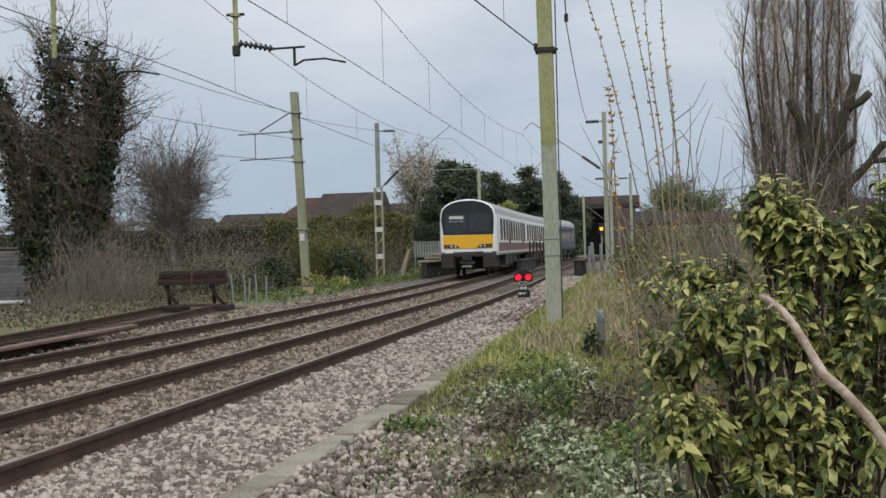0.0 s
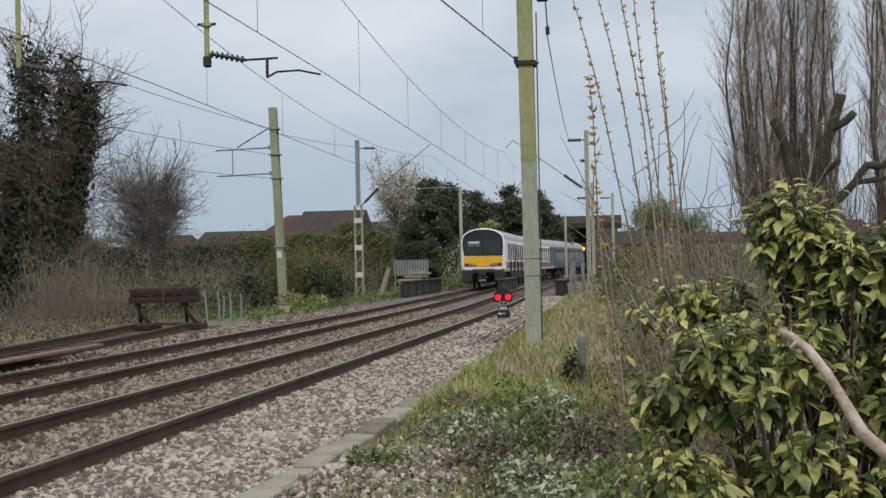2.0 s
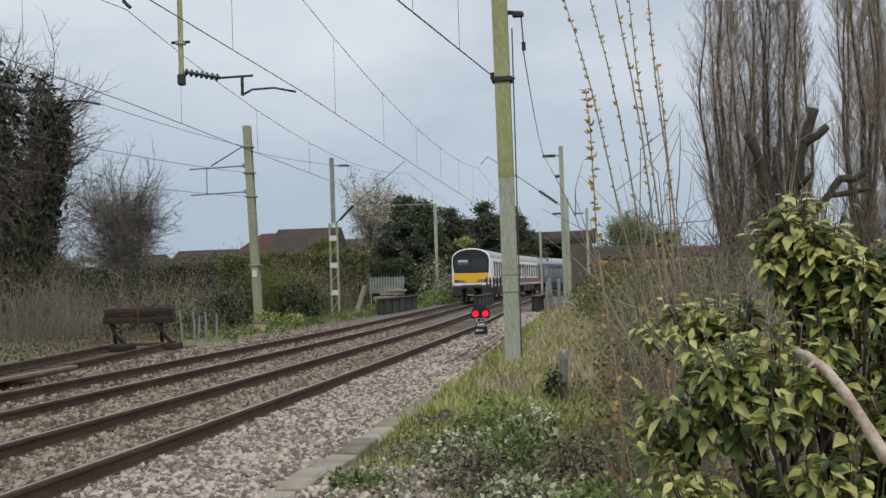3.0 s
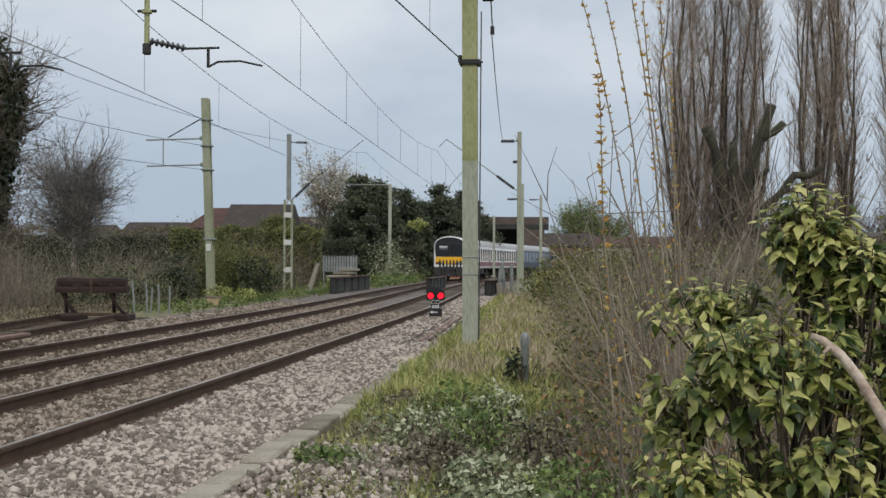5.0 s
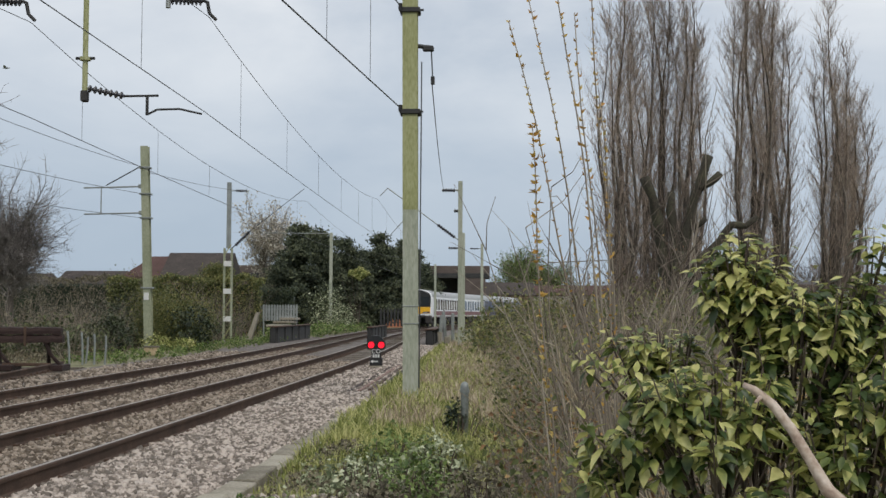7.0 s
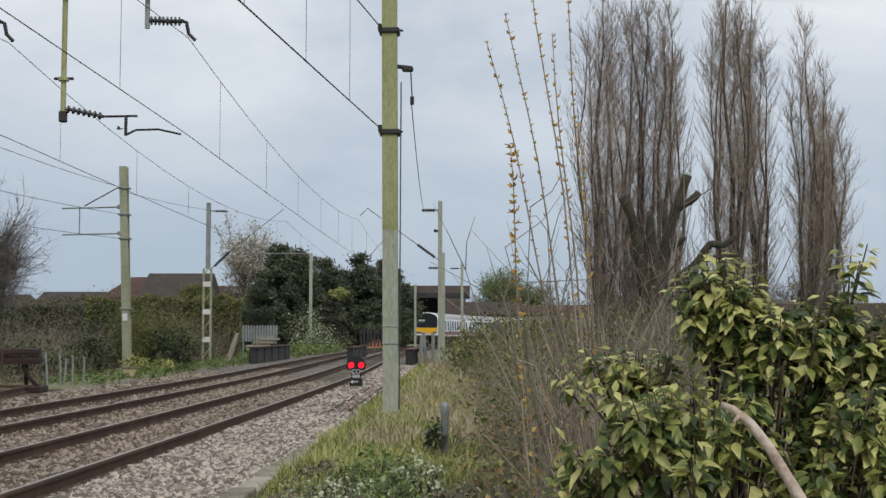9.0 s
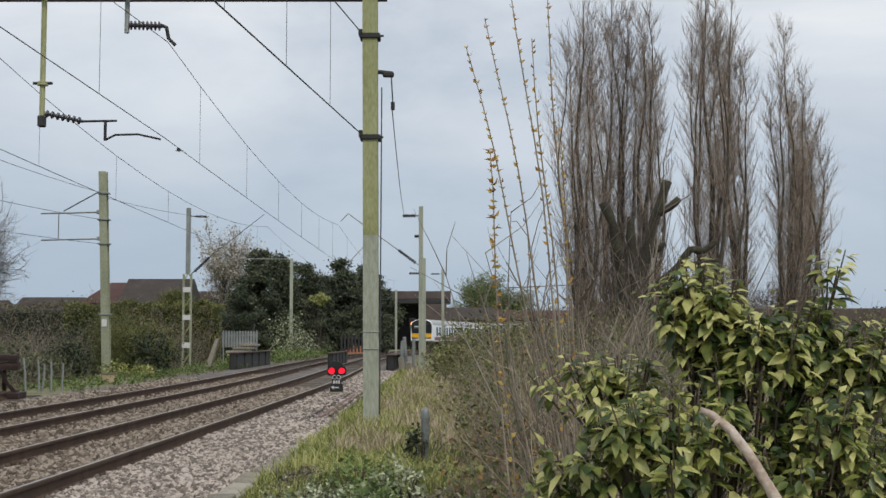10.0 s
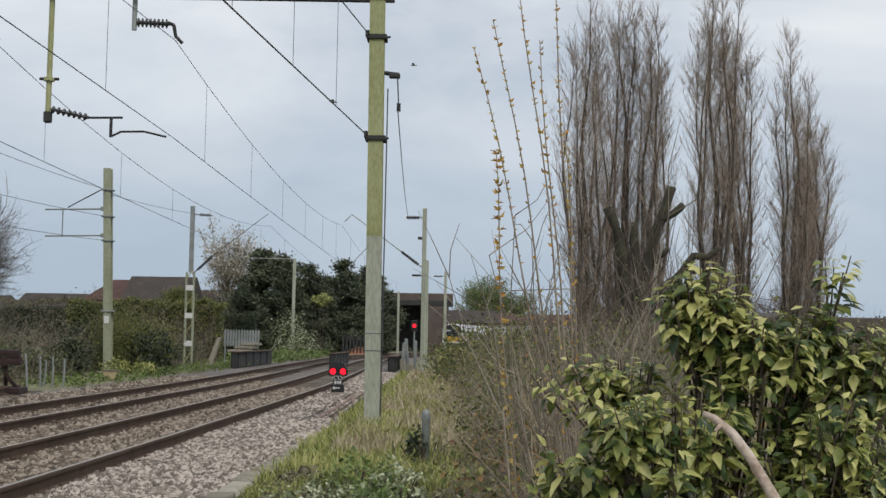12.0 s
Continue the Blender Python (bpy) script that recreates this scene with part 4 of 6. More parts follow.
def poplar(x, y, height, spread, stems, seed, label, mat):
    """A bare fastigiate poplar: a few tall plumes, each a dark stem feathered with rising shoots."""
    rng = np.random.default_rng(seed)
    spread *= 1.1
    tree = thing("poplar_tree", label, "tree", "row of bare poplars", at=pose(x, y, 0))
    s, crown = Shape(), []
    for k in range(stems):
        a = 2 * math.pi * (k + rng.uniform(-0.3, 0.3)) / max(1, stems - 1)
        off = spread * rng.uniform(0.45, 0.8) * (k > 0)
        h = height * (1 if k == 0 else rng.uniform(0.8, 0.97) - 0.12 * (off / spread) ** 2)
        plume = spread * rng.uniform(0.5, 0.68)
        pts, rad, n = [], [], 14
        w0, w1 = rng.uniform(0, 6, 2)
        for i in range(n + 1):
            f = i / n
            out = off * min(1.0, 0.12 + f * 1.7) ** 0.9 * (1 - 0.3 * f * f)
            pts.append((math.cos(a) * out + 0.16 * math.sin(f * 8 + w0) + 0.06 * math.sin(f * 19 + w1), math.sin(a) * out + 0.12 * math.sin(f * 7 + w1), f * h))
            rad.append((0.23 if k == 0 else 0.15) * (1 - f) ** 1.5 + 0.006)
        s.tube(pts, rad, 7)
        P = np.array(pts)
        for j in range(88):
            f = rng.uniform(0.1, 0.99)
            i = min(n - 1, int(f * n))
            p = P[i] + (P[i + 1] - P[i]) * (f * n - i)
            b = rng.uniform(0, 2 * math.pi)
            width = plume * (min(1.0, (f + 0.12) / 0.42) ** 0.6) * max(0.1, 1 - max(0.0, f - 0.5) / 0.56) ** 0.75
            tilt = rng.uniform(0.45, 0.95)
            L = width * rng.uniform(1.2, 2.3) + 0.35
            q, dd = limb(crown, rng, p, (math.cos(b) * tilt, math.sin(b) * tilt, 1.0), L, 0.016 * (1.15 - f) + 0.004, 4, 0.07, 0.1)
            for m in range(13):
                o = q[rng.integers(0, 5)]
                e = dd * 0.5 + np.array((rng.normal() * 0.48, rng.normal() * 0.48, 0.7))
                limb(crown, rng, o, e, rng.uniform(0.2, 0.85), 0.0054, 2, 0.12, 0.06, 0.4)
    part("trunk", s, BARK, tree, "grey-brown upright trunks", smooth=True)
    stuff_part("crown", prisms(crown), mat, tree, "dense upright bare twigs", kind="")


def build_poplars():
    spec = (
        (5.65, 50.5, 16.6, 1.2, 7, POPTWIG), (7.3, 52.0, 17.2, 1.2, 7, POPTWIG), (8.5, 51.0, 15.9, 0.9, 6, POPTWIG), (10.85, 50.5, 17.9, 1.08, 7, POPTWIG), (12.2, 52.5, 17.5, 1.05, 7, POPTWIG), (14.4, 51.5, 14.9, 0.9, 6, POPTWIG), (15.6, 53.0, 11.8, 0.9, 6, POPTWIG),
    )
    for i, (x, y, h, sp, st, m) in enumerate(spec):
        poplar(x, y, h, sp, st, 100 + i, "tall bare poplar with dense upright grey-brown twigs", m)


def build_pollard():
    """The lopped tree before the poplars: stout mossy limbs with blunt ends."""
    tree = thing("pollard_tree", "lopped dark mossy tree with blunt cut limbs", "tree", at=pose(7.0, 46, 0))
    limbs = (
        ([(0, 0, 0), (0.0, 0, 1.2), (0.1, 0, 2.6), (0.25, 0, 3.9)], [0.5, 0.42, 0.36, 0.3]),
        ([(0.0, 0, 1.8), (-0.35, 0.1, 3.4), (-0.5, 0.1, 4.8), (-0.72, 0, 5.9), (-1.05, 0, 6.65)], [0.3, 0.27, 0.25, 0.22, 0.2]),
        ([(0.2, 0, 3.5), (0.5, 0, 4.7), (0.8, 0.1, 5.8), (1.05, 0, 6.6), (1.32, 0, 7.45)], [0.3, 0.28, 0.25, 0.22, 0.2]),
        ([(0.95, 0, 6.2), (1.35, 0, 6.45), (1.75, 0, 6.8)], [0.2, 0.16, 0.14]),
        ([(0.1, 0, 3.2), (0.05, -0.1, 4.4), (-0.1, 0, 5.4), (-0.05, 0, 6.1)], [0.24, 0.22, 0.2, 0.15]),
        ([(0.5, 0, 4.5), (0.85, -0.2, 4.85), (1.15, -0.2, 5.1)], [0.15, 0.13, 0.11]),
        ([(0.2, 0, 2.4), (1.0, 0, 3.6), (1.7, 0.1, 4.3), (2.1, 0, 4.9), (2.6, 0, 4.85), (3.1, 0, 5.2)], [0.22, 0.2, 0.18, 0.16, 0.14, 0.1]),
        ([(1.7, 0.1, 4.3), (2.4, 0, 4.35), (3.2, 0, 4.5)], [0.14, 0.12, 0.08]),
    )
    for k, (pts, rad) in enumerate(limbs):
        fine_pts, fine_r = [], []
        for i in range(len(pts) - 1):
            for f in (0, 0.5):
                p = Vector(pts[i]).lerp(Vector(pts[i + 1]), f)
                p += Vector((noise.noise(p * 1.7), noise.noise(p * 1.7 + Vector((9, 0, 0))), 0)) * 0.09
                fine_pts.append(p)
                fine_r.append((rad[i] * (1 - f) + rad[i + 1] * f) * (0.84 + 0.26 * noise.noise(p * 2.3)))
        fine_pts.append(Vector(pts[-1]))
        fine_r.append(rad[-1] * 0.98)
        s = Shape()
        s.tube(fine_pts, fine_r, 9)
        part("trunk" if k == 0 else "limb", s, MOSSWOOD, tree, smooth=True)
    rng = np.random.default_rng(5)
    segs = []
    for k in range(170):
        z = rng.uniform(0.3, 4)
        p = np.array((rng.uniform(-1.4, 2.6), rng.uniform(-0.8, 0.6), 0.0 if rng.random() < 0.6 else z))
        q, d = limb(segs, rng, p, (rng.normal() * 0.25, rng.normal() * 0.2, 1), rng.uniform(1.5, 4.6), 0.016, 4, 0.1)
        for m in range(3):
            limb(segs, rng, q[rng.integers(1, 5)], (rng.normal() * 0.5, rng.normal() * 0.5, 1), rng.uniform(0.4, 1.2), 0.008, 2, 0.12)
    stuff_part("sucker_growth", prisms(segs), TWIG, tree, "thin bare shoots round the trunk")


def leaf_blob(rng, centre, radii, n, size, droop=0.3, shell=0.55):
    """Leaves filling the outer part of an uneven blob."""
    u = unit(rng, n)
    lump = 1 + 0.22 * np.sin(u[:, 0] * 5 + centre[0]) * np.cos(u[:, 2] * 4 + centre[1]) + 0.12 * rng.normal(size=n)
    r = (shell + (1 - shell) * rng.random(n) ** 0.6) * lump
    pos = np.array(centre) + u * r[:, None] * np.array(radii)
    axis = u + rng.normal(size=(n, 3)) * 0.6 - np.array([0, 0, droop])
    face = u * 0.6 + unit(rng, n) * 0.5 + np.array([0, 0, 0.6])
    L = size * rng.uniform(0.6, 1.4, n)
    return leaf_cards(pos, axis, face, L, L * rng.uniform(0.5, 0.8, n))


def merge(*vfs):
    vs, fs, n = [], [], 0
    for v, f in vfs:
        vs.append(v)
        fs.append(f + n)
        n += len(v)
    return np.concatenate(vs), np.concatenate(fs)


def build_ivy_tree():
    rng = np.random.default_rng(11)
    tree = thing("ivy_clad_tree", "bare tree thickly clad in dark ivy", "tree", at=pose(-21.8, 45, -1.2))
    lobes = (
        ((0, 0), (-0.2, 10.6), 1.05), ((0.3, 0.2), (1.3, 10.2), 0.7), ((0.1, 0), (2.1, 9.3), 0.6), ((-0.3, 0), (-2.55, 8.9), 0.62), ((-0.2, 0.3), (-1.1, 7.4), 0.8), ((0.2, -0.2), (1.2, 6.0), 1.1), ((0.0, 0.1), (0.1, 5.0), 1.5),
    )
    s, segs, leaves = Shape(), [], []
    for (x0, y0), (x1, z1), r in lobes:
        n = 9
        pts = [(x0 + (x1 - x0) * (i / n) ** 0.8, y0 + 0.2 * math.sin(i), z1 * i / n) for i in range(n + 1)]
        s.tube(pts, [0.3 * (1 - 0.75 * i / n) for i in range(n + 1)], 7)
        for i in range(1, n + 1):
            leaves.append(leaf_blob(rng, pts[i], (r * (1.15 - 0.5 * i / n), r * 0.9, z1 / n * 1.0), 560, 0.2, 0.5, 0.35))
        for j in range(42):
            i = rng.integers(4, n + 1)
            a = rng.uniform(0, 2 * math.pi)
            q, d = limb(segs, rng, pts[i], (math.cos(a) * 0.8 + 0.2 * np.sign(x1), math.sin(a) * 0.7, rng.uniform(0.3, 1.1)), rng.uniform(1.2, 2.6), 0.035, 4, 0.16, 0.05)
            for m in range(9):
                o = q[rng.integers(1, 5)]
                w, _ = limb(segs, rng, o, d + rng.normal(size=3) * 0.6, rng.uniform(0.5, 1.3), 0.014, 3, 0.16, 0.04)
                for z in range(2):
                    limb(segs, rng, w[rng.integers(1, 4)], d + rng.normal(size=3) * 0.7, rng.uniform(0.25, 0.6), 0.009, 1, 0.1)
    part("trunk", s, BARK, tree, smooth=True)
    stuff_part("twig_growth", prisms(segs), TWIG, tree, "fine bare twigs")
    stuff_part("ivy", merge(*leaves), IVY, tree, "dark glossy ivy", kind="")


def bare_tree(x, y, z, h, w, seed, mat, label, name="bare_tree", blossom=None, dens=1.0):
    """A round-headed leafless tree, if asked with a haze of blossom."""
    rng = np.random.default_rng(seed)
    tree = thing(name, label, "tree", at=pose(x, y, z))
    s, segs, tips = Shape(), [], []
    s.tube([(0, 0, 0), (0.1, 0, h * 0.2), (0, 0, h * 0.6)], [h * 0.028, h * 0.022, h * 0.012], 7)
    for k in range(int(15 * dens)):
        a = rng.uniform(0, 2 * math.pi)
        q, d = limb(segs, rng, (0, 0, h * rng.uniform(0.32, 0.6)), (math.cos(a) * w / h * 1.5, math.sin(a) * w / h * 1.5, rng.uniform(0.4, 1.2)), h * rng.uniform(0.2, 0.4), h * 0.0048, 5, 0.1, 0.07)
        for m in range(12):
            w2, d2 = limb(segs, rng, q[rng.integers(1, 6)], d + rng.normal(size=3) * 0.55, h * rng.uniform(0.1, 0.22), h * 0.0024, 3, 0.14)
            for z2 in range(9):
                o = w2[rng.integers(1, 4)]
                t, _ = limb(segs, rng, o, d2 + rng.normal(size=3) * 0.8, h * rng.uniform(0.04, 0.1), h * 0.0009, 2, 0.15)
                tips += t
    part("trunk", s, BARK, tree, smooth=True)
    stuff_part("crown", prisms(segs), mat, tree, kind="")
    if blossom is not None:
        P = np.array(tips)
        P = P + rng.normal(size=P.shape) * h * 0.012
        n = len(P)
        L = h * 0.015 * rng.uniform(0.5, 1.5, n)
        stuff_part("blossom", leaf_cards(P, unit(rng, n), unit(rng, n), L, L * 0.8), blossom, tree, "hazy new growth", kind="")
    return tree


def sprays(pos, axis, face, length, width):
    """Slim sprays of needles, two facets each, bent along the middle."""
    axis = axis / (np.linalg.norm(axis, axis=1, keepdims=True) + 1e-9)
    side = np.cross(axis, face)
    side /= np.linalg.norm(side, axis=1, keepdims=True) + 1e-9
    up = np.cross(side, axis)
    L, W = length[:, None], width[:, None]
    v = np.stack([pos, pos + axis * L * 0.45 + side * W, pos + axis * L - up * L * 0.2, pos + axis * L * 0.45 - side * W], 1).reshape(-1, 3)
    base = np.arange(len(pos))[:, None, None] * 4
    return v, (base + np.array([[0, 1, 2], [0, 2, 3]])[None]).reshape(-1, 3)


def conifer(x, y, h, w, seed, mat, label):
    """A broad dark evergreen: boughs that rise from the trunk, fringed with sprays, with gaps between."""
    rng = np.random.default_rng(seed)
    tree = thing("evergreen_tree", label, "tree", "dark evergreens beyond the bridge", at=pose(x, y, 0))
    s = Shape()
    s.tube([(0, 0, 0), (0, 0, h * 0.92)], [h * 0.03, h * 0.006], 7)
    part("trunk", s, BARK, tree)
    segs, P, A = [], [], []
    for k in range(75):
        f = rng.uniform(0.03, 0.97)
        a = rng.uniform(0, 2 * math.pi)
        reach = w / 2 * (1 - max(0.0, f - 0.3) ** 1.5 / 0.66) * rng.uniform(0.4, 1.3)
        q, d = limb(segs, rng, (0, 0, f * h * 0.9), (math.cos(a), math.sin(a), rng.uniform(-0.05, 0.5)), reach, 0.04, 5, 0.1, 0.05)
        q = np.array(q)
        m = int(150 + 260 * reach / w * 2)
        t = rng.random(m) ** 0.6 * 4.999
        i = t.astype(int)
        c = q[i] + (q[i + 1] - q[i]) * (t - i)[:, None]
        P.append(c + rng.normal(size=(m, 3)) * np.array((0.32, 0.32, 0.2)) * (w / 5))
        A.append(d * 0.7 + unit(rng, m) * 0.9 + np.array((0, 0, 0.25)))
    P, A = np.concatenate(P), np.concatenate(A)
    n = len(P)
    L = h * 0.03 * rng.uniform(0.5, 1.4, n)
    stuff_part("foliage", prisms(segs), BARK, tree, kind="")
    stuff_part("crown", sprays(P, A, unit(rng, n) + np.array((0, -0.3, 0.7)), L, L * 0.2), mat, tree, "dense dark foliage", kind="")


def thicket(name, label, x0, x1, y0, y1, h, n_stems, n_leaves, seed, stem_mat, leaf_mat, leaf=0.07, bend=0.25, r=0.008, top=None):
    """A tangle of arching stems with scattered small leaves; nobody could count it."""
    rng = np.random.default_rng(seed)
    segs, tips = [], []
    for k in range(n_stems):
        x, y = rng.uniform(x0, x1), rng.uniform(y0, y1)
        hh = h * (0.55 + 0.5 * noise.noise((x * 0.5, y * 0.35, seed)) + 0.25 * rng.random())
        if top:
            hh *= top(x, y)
        hh = max(0.15, hh)
        q, d = limb(segs, rng, (x, y, ground_z(x, y) - 0.05), (rng.normal() * bend, rng.normal() * bend, 1), hh, r, 4, 0.14, -0.03)
        tips += q[2:]
        for m in range(3):
            t, _ = limb(segs, rng, q[rng.integers(1, 5)], (rng.normal() * 0.5, rng.normal() * 0.5, rng.uniform(0.25, 1.0)), hh * rng.uniform(0.15, 0.45), r * 0.55, 2, 0.2)
            tips += t
    holder = thing(name, label, "undergrowth", kind="stuff")
    stuff_part("stems", prisms(segs), stem_mat, holder)
    if n_leaves:
        P = np.array(tips)
        P = P[rng.integers(0, len(P), n_leaves)] + rng.normal(size=(n_leaves, 3)) * h * 0.06
        L = leaf * rng.uniform(0.5, 1.5, n_leaves)
        stuff_part("leaves", leaf_cards(P, unit(rng, n_leaves), unit(rng, n_leaves) + np.array([0, 0, 0.7]), L, L * 0.7), leaf_mat, holder)
    return holder


def leafy_mass(name, label, blobs, n, size, mat, seed, core=None, category="shrub"):
    """A shrub of leaf clumps, with a few stems inside."""
    rng = np.random.default_rng(seed)
    holder = thing(name, label, category)
    segs = []
    for (cx, cy, cz), rad in blobs:
        for k in range(12):
            limb(segs, rng, (cx + rng.normal() * 0.1, cy + rng.normal() * 0.1, ground_z(cx, cy)), (rng.normal() * 0.3, rng.normal() * 0.3, 1), cz + rad[2] * 0.6 - ground_z(cx, cy), 0.015, 4, 0.1)
    stuff_part("stem_growth", prisms(segs), TWIG, holder)
    stuff_part("leaves", merge(*[leaf_blob(rng, c, rad, n, size, 0.3, 0.3) for c, rad in blobs]), mat, holder, kind="")
    return holder


build_poplars()
build_pollard()
build_ivy_tree()
bare_tree(-28.9, 75, -1.5, 10.9, 3.5, 21, GREYTWIG, "round bare grey-brown tree beyond the hedge", dens=5)
bare_tree(-40, 95, -2, 9.0, 6, 22, TWIG, "distant bare tree above the gardens")
bare_tree(-22.6, 128, 0, 12.8, 3.4, 23, TWIGPALE, "tall tree with pale new blossom", "blossom_tree", BLOSSOM, 1.15)
for i, (x, y, h, w) in enumerate(((-17.9, 121, 11.2, 5.5), (-15.6, 119, 10.6, 5.5), (-13.2, 122, 9.6, 5.5), (-10.3, 124, 10.4, 5.0), (-7.9, 128, 10.0, 5.0), (-19.6, 121, 7.5, 4.5), (-11.8, 126, 8.6, 6), (-6.4, 132, 7.5, 4.5))):
    conifer(x, y, h, w, 40 + i, CONIFER, "dense dark green evergreen tree")
conifer(-22.8, 106, 6.2, 5.2, 60, OLIVE, "olive-green bushy evergreen beside the line")
conifer(-25.5, 88, 3.4, 4.0, 61, OLIVE, "olive-green bushy evergreen beside the line")
bare_tree(7.3, 246, 0, 15.5, 12, 31, TWIGPALE, "distant round tree in fresh pale green leaf", "leafing_tree", GREEN, 2.4)
bare_tree(14.5, 250, 0, 13.0, 10, 32, TWIGPALE, "distant round tree in fresh pale green leaf", "leafing_tree", GREEN, 2.2)
bare_tree(25, 95, 0, 7.5, 6, 33, TWIG, "bare shrubby tree behind the yard", "bare_tree")
leafy_mass("flowering_shrub", "shrub with pale flowers against dark evergreens", [((-13.2, 104, 1.5), (1.6, 1.2, 2.4)), ((-12.0, 106, 1.0), (1.4, 1.2, 1.6))], 1200, 0.16, GREYGREEN, 70)
leafy_mass("yellow_shrub", "yellow-green shrub among dark evergreens", [((-11.6, 116, 5.3), (0.9, 0.8, 0.45))], 900, 0.2, GRASS, 71)


# ---- banks and hedges on the left ----
def hedge(name, label, x0, x1, y, h, depth, mat, seed, n, z=0.0):
    rng = np.random.default_rng(seed)
    hd = thing(name, label, "hedge")
    # solid dark box behind the leaves, coloured as the shade inside the hedge
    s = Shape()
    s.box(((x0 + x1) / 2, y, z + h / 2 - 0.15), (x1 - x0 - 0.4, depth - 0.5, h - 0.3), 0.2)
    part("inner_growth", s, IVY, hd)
    x = rng.uniform(x0, x1, n)
    top = rng.random(n) < 0.35
    zz = np.where(top, h, rng.random(n) * h)
    edge = 0.16 * np.sin(x * 1.3 + seed) + 0.1 * np.sin(x * 3.7) + rng.normal(size=n) * 0.1
    P = np.stack([x, np.where(top, y + rng.uniform(-0.5, 0.5, n) * depth, y - depth / 2) + rng.normal(size=n) * 0.15, z + zz + np.where(top, edge, 0)], 1)
    L = 0.13 * rng.uniform(0.5, 1.4, n)
    stuff_part("leaves", leaf_cards(P, unit(rng, n) + np.array([0, -0.4, 0.3]), unit(rng, n) + np.array([0, -0.6, 0.5]), L, L * 0.7), mat, hd, kind="")


hedge("clipped_hedge", "long clipped olive-green hedge along the gardens", -26.0, -15.2, 86, 3.85, 1.6, OLIVE, 80, 24000)
hedge("rough_hedge", "untrimmed brown-green hedge along the gardens", -62.0, -26.0, 88, 3.9, 1.8, SCRUB, 81, 26000)
hedge("dark_hedge", "dark shaded hedge beside the railway", -17.0, -13.8, 92, 3.2, 1.6, IVY, 82, 5000)

hedge("yard_hedge", "dark untrimmed hedge behind the yard", 15.5, 60.0, 66, 3.1, 1.8, IVY, 83, 9000)

thicket("bank_undergrowth", "tangled grey-brown twigs and brambles on the bank", -27, -15.0, 44, 80, 3.0, 2700, 6500, 90, TWIGPALE, SCRUB, 0.11, 0.3, 0.01, lambda x, y: 0.75 if x > -17 else 1.1)
thicket("bank_undergrowth", "bare grey branching shrubs before the hedge", -24, -15.6, 54, 70, 4.0, 240, 0, 88, TWIGPALE, SCRUB, 0.1, 0.38, 0.02)
thicket("bank_undergrowth", "green leafy scrub on the railway bank", -17.5, -14.4, 50, 74, 1.7, 900, 9500, 91, TWIGPALE, BRAMBLE, 0.11, 0.3, 0.01)
thicket("broom_bush", "feathery green broom beside the mast", -14.9, -12.9, 53, 59, 2.9, 620, 9000, 89, OLIVE, OLIVE, 0.09, 0.16, 0.011)
thicket("bank_undergrowth", "reddish bare scrub before the hedge", -26, -14.5, 62, 83, 3.6, 900, 900, 92, TWIG, RUSSET, 0.08, 0.2, 0.012)
thicket("dry_reed_clump", "clump of pale dry reeds and dead stems", -18.8, -15.6, 34.5, 40, 2.3, 800, 0, 93, TWIGPALE, STRAW, 0.1, 0.16, 0.009, lambda x, y: 0.6 + 0.6 * math.exp(-((x + 16.9) / 1.3) ** 2))
thicket("bank_undergrowth", "green brambles behind the buffer stop", -18.5, -13.8, 40, 47, 1.5, 520, 5200, 94, TWIGPALE, BRAMBLE, 0.12, 0.3, 0.01)
thicket("bank_undergrowth", "low weeds along the siding", -17.0, -13.6, 24, 46, 0.5, 900, 5000, 95, STRAW, SCRUB, 0.08, 0.3, 0.006)
thicket("verge_weeds", "low green weeds along the far track", -13.8, -10.8, 38, 78, 0.4, 700, 8000, 96, STRAW, GREEN, 0.08, 0.35, 0.005)
thicket("verge_weeds", "low green weeds beside the bridge", -14, -10.2, 78, 112, 0.9, 500, 6000, 97, STRAW, GREEN, 0.14, 0.35, 0.008)
leafy_mass("yellow_weed", "yellow-green flowering weed at the mast foot", [((-13.0, 49.5, 0.35), (0.6, 0.5, 0.35)), ((-12.2, 50.5, 0.3), (0.5, 0.5, 0.25))], 700, 0.1, GRASS, 98)
leafy_mass("dark_shrub", "dark green shrub beside the mast", [((-14.9, 49.5, 0.6), (0.8, 0.8, 0.8)), ((-12.8, 54, 0.9), (1.2, 1, 1.0)), ((-16.5, 56, 1.2), (1.6, 1.2, 1.2))], 1500, 0.14, IVY, 99)


